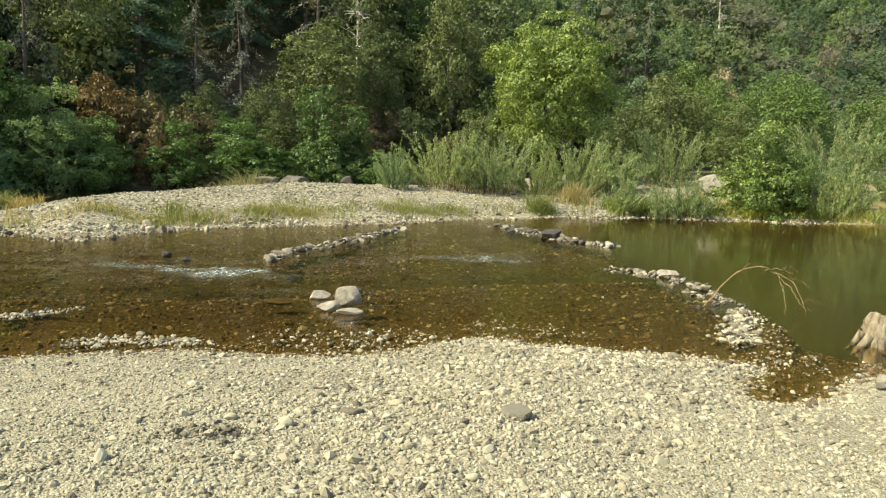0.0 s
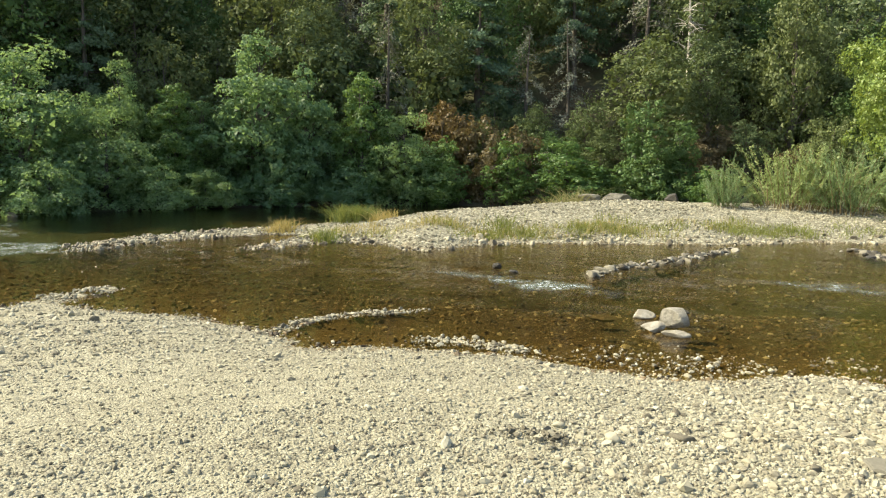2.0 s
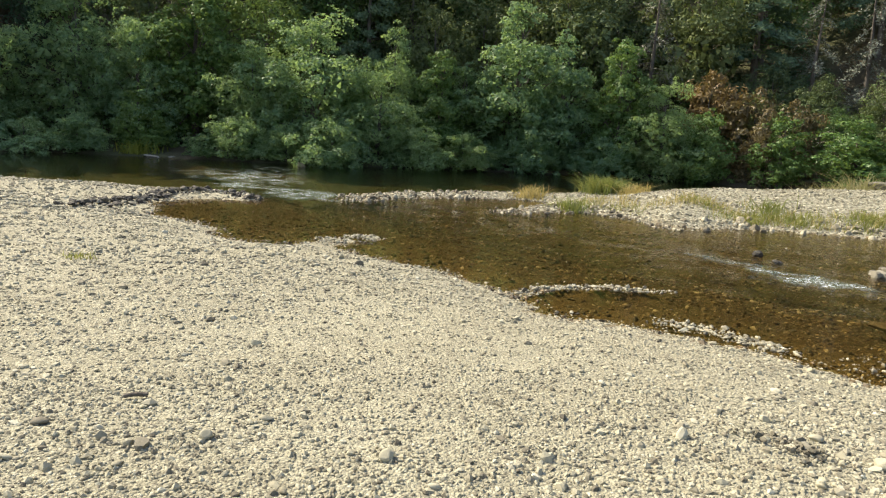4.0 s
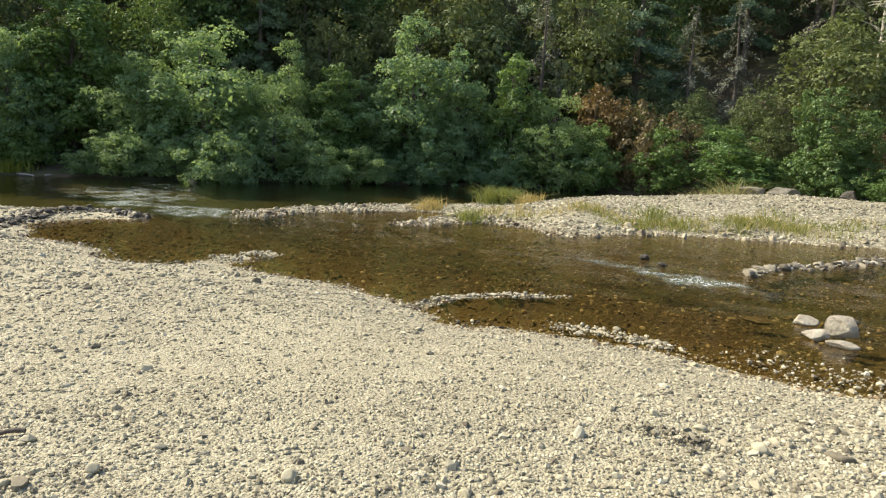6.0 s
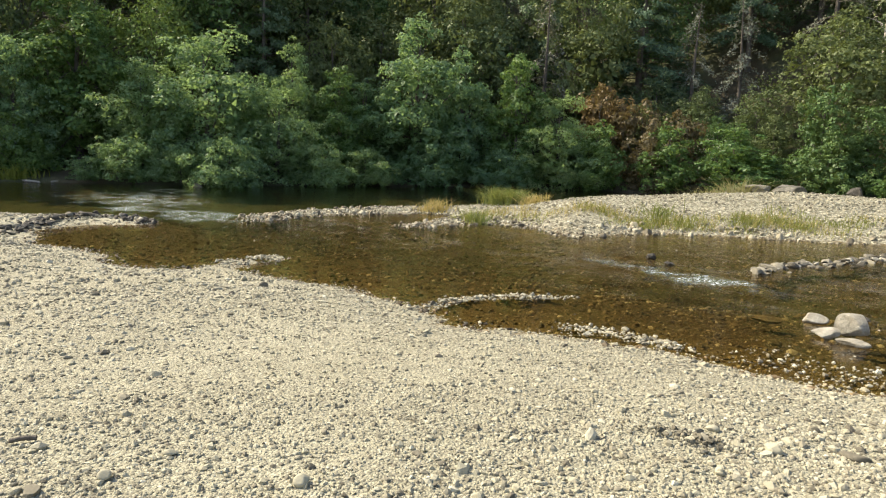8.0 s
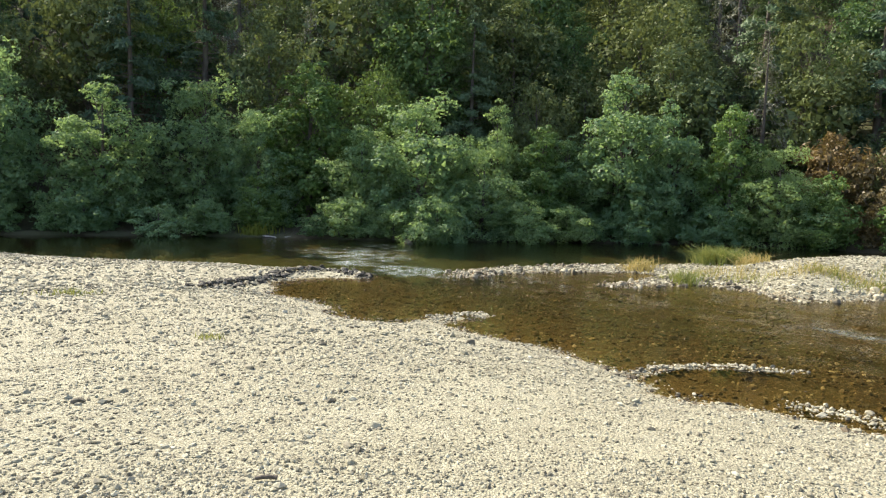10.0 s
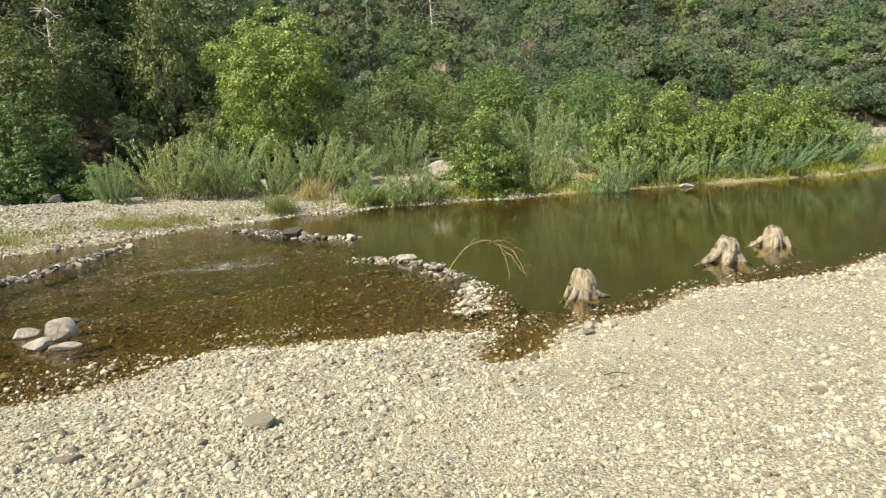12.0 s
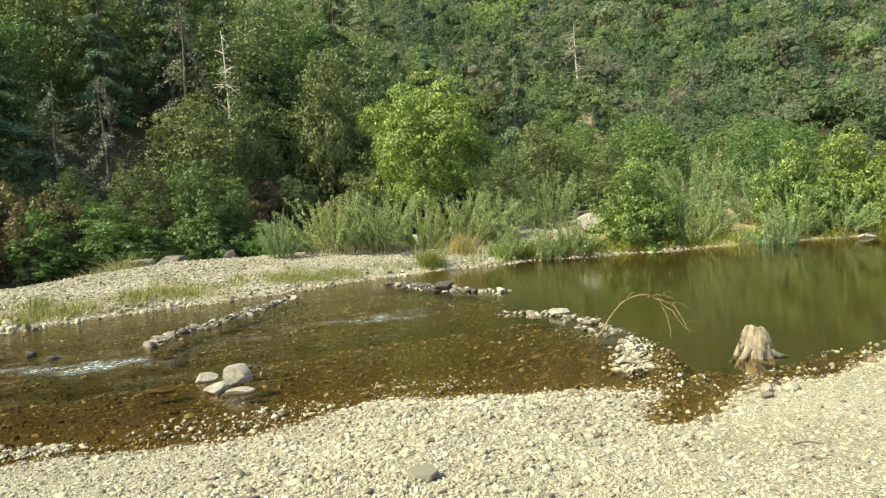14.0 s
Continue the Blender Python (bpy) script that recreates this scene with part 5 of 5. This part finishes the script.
WILLOWS = [(1, -1.7, 24.2, 0.78, 0.5), (0, 0.1, 25.2, 0.98, 1.0), (0, 1.7, 25.0, 1.0, 0.9), (1, 3.3, 25.2, 0.85, 0.8), (0, 4.9, 25.8, 0.98, 1.0), (1, 6.3, 26.2, 0.95, 0.9), (0, 8.8, 27.8, 1.1, 0.8),
           (2, 5.9, 22.9, 0.95, 0.9), (2, 7.1, 22.5, 0.95, 1.0), (2, 8.0, 22.4, 1.05, 1.0), (2, 12.4, 22.4, 1.0, 1.1), (2, 13.3, 22.9, 1.1, 1.2), (1, 11.8, 24.2, 0.95, 1.0), (1, 13.0, 24.4, 0.9, 1.0), (0, 14.4, 26.0, 1.35, 0.95), (2, 14.3, 20.9, 1.0, 1.2), (1, 16.0, 24.0, 1.1, 1.0),
           (2, 28.5, 26.5, 0.9, 1.2), (2, 40.5, 31.5, 1.0, 1.5), (1, 33, 34, 0.9, 1.3), (1, 45, 38, 0.9, 1.5), (0, 38, 42, 0.9, 1.2), (0, 52, 46, 0.9, 1.4), (1, 29, 30.5, 0.8, 1.0)]
for k, x, y, s, w in WILLOWS:
    place(WILLOW[k], x, y, s, (x * 67) % 360, w, group="willows on the far bank")
for x, y, s, w in ((15.6, 21.7, 0.7, 0.5), (17.0, 21.3, 0.62, 0.55), (18.6, 21.1, 0.65, 0.5), (20.4, 20.7, 0.6, 0.5), (21.9, 20.5, 0.5, 0.5), (16.4, 23.0, 1.05, 0.6), (23.0, 21.0, 0.6, 0.6), (24.6, 21.1, 0.65, 0.6), (26.4, 21.8, 0.7, 0.6)):
    place(WILLOW[3], x, y, s, (x * 67) % 360, w, group="willows on the far bank")
place(GREENBUSH, 10.5, 22.9, 1.02, 0, 1.0)
for x, y, s, w in ((16.3, 22.4, 1.05, 1.0), (18.3, 22.3, 1.12, 1.05), (20.0, 22.0, 0.95, 0.9), (21.4, 21.6, 1.0, 0.95), (22.6, 21.8, 1.0, 1.0), (24.2, 22.0, 1.05, 1.1), (25.8, 22.6, 0.95, 1.1)):
    place(GREENBUSH, x, y, s, (x * 77) % 360, w, label="dense dark green thicket behind the far shore")

# the wood on the slope
wood = np.random.default_rng(5)
KINDS = OAK + [PINE[1], OAK[0], OAK[1], OAK[2], GREY]
spots = [(b[1], b[2]) for b in BANK] + [(-7.4, 42.6), (0.1, 47.2), (-12.3, 42.2), (-18.1, 42.2), (-21, 35.4), (-28.6, 30)]
count = 0
wood_az, wood_r = np.radians(wood.uniform(-112, 24, 4000)), wood.uniform(36, 88, 4000)
wood_x, wood_y = wood_r * np.sin(wood_az), wood_r * np.cos(wood_az)
wood_dh = height(wood_x, wood_y, True)[3]
fit_ok = (wood_dh > 3.5) & ~((wood_x > -20) & (wood_x < 2) & (wood_dh < 6.5))
for x, y, r in zip(wood_x[fit_ok], wood_y[fit_ok], wood_r[fit_ok]):
    gap = 3.3 + 0.03 * (r - 36)
    if min((x - a) ** 2 + (y - b) ** 2 for a, b in spots) < gap * gap:
        continue
    spots.append((x, y))
    kind = KINDS[int(wood.integers(0, len(KINDS)))]
    s = wood.uniform(0.75, 1.25)
    place(kind, x, y, s, wood.uniform(0, 360), s * wood.uniform(0.85, 1.1), group="trees on the slope")
    count += 1
    if count >= 230:
        break


def far_wood(name, az0, az1, r0, r1, n, label, seed, mats):
    """Woods far up the slope: many small crowns in one mesh."""
    rg = np.random.default_rng(seed)
    vs, fs, sl, base = [], [], [], 0
    az, r = np.radians(rg.uniform(az0, az1, n)), r0 + (r1 - r0) * rg.uniform(0, 1, n) ** 0.85
    xs, ys = r * np.sin(az), r * np.cos(az)
    zs, _, _, dh = height(xs, ys, True)
    for x, y, z, far in zip(xs[dh > 1], ys[dh > 1], zs[dh > 1], r[dh > 1]):
        tall = rg.uniform(9, 19)
        at = np.array([x, y, z - 0.4])
        tris = []
        if rg.uniform() < 0.14:
            # a conifer: a ragged cone of boughs
            m = int(640 * min(1.0, 110 / far) ** 0.8)
            u = rg.uniform(0.06, 1, m) ** 1.1
            rad = 0.22 * tall * (1.04 - u) ** 0.85 * rg.uniform(0.35, 1.2, m)
            a = rg.uniform(0, 6.28, m)
            p = np.stack([rad * np.cos(a), rad * np.sin(a), tall * u], -1)
            d = np.stack([np.cos(a), np.sin(a), np.full(m, 0.7)], -1)
            size, tone = 0.2, rg.integers(0, 2)
        else:
            # a broad crown: lumpy lobes of foliage with loose leaf clumps on them
            tall *= rg.uniform(0.55, 0.75)
            lobes = [(rg.normal(0, tall * 0.22), rg.normal(0, tall * 0.22), tall * rg.uniform(0.4, 0.82), tall * rg.uniform(0.13, 0.24), rg.uniform(0.65, 0.9)) for _ in range(9)]
            bv, bf = ICO[1]
            for lx, ly, lz, lr, sq in lobes:
                lump = 0.36 + 0.1 * rg.normal(0, 1, len(bv)).clip(-1.5, 1.5)
                vs.append(bv * (lr * lump)[:, None] * np.array([1, 1, sq]) + np.array([lx, ly, lz]) + at)
                tris.append(bf + base)
                base += len(bv)
            m = int(820 * min(1.0, 110 / far) ** 0.8)
            lo = np.array(lobes)[rg.integers(0, 9, m)]
            d = rg.normal(size=(m, 3))
            d /= np.linalg.norm(d, axis=1)[:, None]
            d[:, 2] = np.abs(d[:, 2]) * 1.1 - 0.25
            p = lo[:, :3] + d * (lo[:, 3] * rg.uniform(0.85, 1.08, m))[:, None]
            size, tone = 0.23, rg.integers(1, len(mats))
        v = leaf_bits(p + at, size * (far / 110) ** 0.7, rg, d, 0.4)
        vs.append(v)
        tris.append(np.arange(len(v)).reshape(-1, 3) + base)
        base += len(v)
        g = np.concatenate(tris)
        fs.append(g)
        sl.append(np.full(len(g), int(tone)))
    slots = np.concatenate(sl)
    return tagged(new(name, mesh_of(name, np.concatenate(vs), np.concatenate(fs), [M[m] for m in mats], False, slots)), label, "trees", kind="stuff")


# the far leaf tones carry the haze in their colour
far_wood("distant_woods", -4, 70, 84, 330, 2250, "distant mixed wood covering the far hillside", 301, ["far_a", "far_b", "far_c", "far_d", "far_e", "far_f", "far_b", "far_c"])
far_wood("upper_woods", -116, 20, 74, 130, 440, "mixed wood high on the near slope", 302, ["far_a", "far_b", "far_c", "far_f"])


# ---- grass and weeds ----
def blades(x, y, tall, rg, wide=0.012, lean=0.6):
    """Bent grass blades, each a strip of two quads tapering to a point."""
    n = len(x)
    z = height(x, y) - 0.02
    a, b = rg.uniform(0, 6.28, n), rg.normal(0, lean, n)
    h = tall * rg.uniform(0.3, 1.15, n) * (1 + 0.35 * waves(x, y, 3.0, 55))
    dx, dy = np.cos(a) * h * b, np.sin(a) * h * b
    c = rg.uniform(0, 6.28, n)
    wx_, wy_ = np.cos(c) * wide, np.sin(c) * wide
    p0 = np.stack([x, y, z], -1)
    p1 = np.stack([x + dx * 0.35, y + dy * 0.35, z + h * 0.6], -1)
    p2 = np.stack([x + dx, y + dy, z + h], -1)
    w = np.stack([wx_, wy_, np.zeros(n)], -1)
    v = np.stack([p0 - w, p0 + w, p1 + w * 0.8, p1 - w * 0.8, p2 + w * 0.15, p2 - w * 0.15], 1).reshape(-1, 3)
    i = np.arange(n)[:, None] * 6
    return v, np.concatenate([i + np.array([0, 1, 2, 3]), i + np.array([3, 2, 4, 5])])


def grass_patch(name, line, width, n, tall, mat, label, seed, wide=0.012, clump=0.25, lean=0.8):
    rg = np.random.default_rng(seed)
    m = max(n // 18, 1)
    p = np.array(line, float)
    seg = np.hypot(*(p[1:] - p[:-1]).T)
    u = rg.uniform(0, seg.sum(), m)
    i = np.searchsorted(np.cumsum(seg), u).clip(0, len(seg) - 1)
    t = (u - np.concatenate([[0], np.cumsum(seg)])[i]) / seg[i]
    c = p[i] + (p[i + 1] - p[i]) * t[:, None] + rg.normal(0, width, (m, 2))
    c = c[rg.uniform(0, 1, m) < 0.45 + 0.7 * waves(c[:, 0], c[:, 1], 1.6, 56)]
    q = np.repeat(c, 18, 0) + rg.normal(0, clump, (len(c) * 18, 2))
    keep = height(q[:, 0], q[:, 1]) > 0.02
    q = q[keep]
    v, f = blades(q[:, 0], q[:, 1], tall, rg, wide, lean)
    return tagged(new(name, mesh_of(name, v, f, M[mat], False)), label, "grass", kind="stuff")


grass_patch("bank_grass", [(-11.2, 14.6), (-8.6, 15.0), (-7.0, 16.6), (-4.4, 18.6), (-1.4, 20.3), (0.6, 21.2)], 0.42, 13000, 0.17, "grass", "sparse olive and straw-coloured grass on the gravel bar", 401, 0.008, 0.16)
grass_patch("dry_bank_grass", [(-11.0, 15.6), (-8.4, 16.0), (-6.6, 17.2), (-4.0, 18.8), (-1.2, 20.6)], 0.5, 5000, 0.2, "gold", "straw-coloured dry grass on the gravel bar", 408, 0.007, 0.2)
grass_patch("bank_grass", [(0.6, 21.4), (4.0, 22.4), (7.0, 23.4)], 0.5, 1100, 0.22, "grass", "sparse dry grass on the gravel bar", 402, 0.010, 0.16)
grass_patch("shore_grass", [(9.0, 22.8), (11.0, 22.4), (15, 21.8), (19, 20.7), (24, 20.1), (30, 22.2)], 0.35, 9000, 0.32, "green_grass", "yellow-green grass along the far water's edge", 403, 0.016)
grass_patch("shore_grass", [(24, 20.5), (30, 22.7), (38, 27.8), (46, 30.5)], 0.6, 6000, 0.35, "green_grass", "yellow-green grass along the far water's edge", 404, 0.02, 0.5)
grass_patch("bank_weeds", [(5.2, 22.6), (6.5, 22.9), (8.8, 23.0)], 0.35, 2400, 0.5, "green_grass", "tall weeds between the willows and the water", 405, 0.014)
grass_patch("foot_grass", [(-31.4, 10.9), (-30.9, 11.5)], 0.15, 700, 0.5, "green_grass", "bright green grass at the foot of the bank", 406, 0.02)
grass_patch("foot_grass", [(-29.4, 14.4), (-28.6, 15.0)], 0.2, 250, 0.4, "green_grass", "bright green grass at the foot of the bank", 407, 0.02)


def tuft(x, y, n, tall, wide, mat, label, seed, blade=0.01, name="grass_tuft"):
    rg = np.random.default_rng(seed)
    px, py = x + rg.normal(0, wide * 0.4, n), y + rg.normal(0, wide * 0.4, n)
    v, f = blades(px, py, tall, rg, blade, 1.0)
    top = root(name, pose(x, y, 0), label, "grass", "grass tufts")
    tagged(part("blade_mass", mesh_of("blade_mass", v - np.array([x, y, 0]), f, M[mat], False), top), kind="stuff")
    return top


tuft(-11.8, 17.8, 1300, 0.5, 0.6, "grass", "bushy olive grass tuft on the end of the gravel bar", 411)
tuft(-10.8, 17.8, 220, 0.3, 0.5, "gold", "dry straw-coloured grass tuft on the gravel bar", 412)
tuft(-12.9, 15.6, 300, 0.35, 0.6, "gold", "low dry grass tuft on the gravel bar", 413)
tuft(-8.1, 28.0, 900, 0.85, 1.0, "gold", "tall golden dry grass behind the gravel bar", 414, 0.014)
tuft(-9.1, 28.2, 500, 0.6, 0.9, "gold", "golden dry grass behind the gravel bar", 415, 0.014)
tuft(3.1, 22.3, 420, 0.75, 0.5, "grass", "upright olive weed tuft on the gravel", 416)
tuft(-6.9, 17.6, 120, 0.4, 0.5, "grass", "upright olive weed tuft on the gravel", 417)
tuft(-10.3, 14.2, 140, 0.35, 0.5, "grass", "upright olive weed tuft on the gravel", 418)
tuft(-8.1, 2.2, 60, 0.09, 0.2, "grass", "small green tuft growing through the gravel", 419, 0.006)
tuft(-12.6, 1.4, 110, 0.11, 0.5, "grass", "small green tuft growing through the gravel", 420, 0.008)
tuft(4.4, 23.6, 300, 0.6, 0.7, "gold", "straw-coloured dry grass at the foot of the willows", 421)

# ---- single pebbles of the near bar, lying loose on the ground ----
peb = np.random.default_rng(9)
SHAPES = []
for k in range(10):
    v, f = stone_shape(2, peb, 8)
    SHAPES.append(mesh_of("pebble", v, f, M["stone"]))
for k in range(300):
    r, az = peb.uniform(2.5, 5.4), radians(peb.uniform(-100, 60))
    x, y = r * math.sin(az), r * math.cos(az)
    z = ground_z(x, y)
    s = 0.014 * math.exp(peb.normal(0, 0.35))
    ob = part("pebble", SHAPES[k % 10], ground)
    ob.matrix_basis = pose(x, y, z + s * 0.3, peb.normal(0, 10), peb.normal(0, 10), peb.uniform(0, 360)) @ Matrix.Diagonal((s * peb.uniform(0.9, 1.4), s * 0.85, s * peb.uniform(0.4, 0.65), 1))

# the library plants have served as patterns
for ob in LIB:
    for o in [*ob.children_recursive, ob]:
        bpy.data.objects.remove(o)
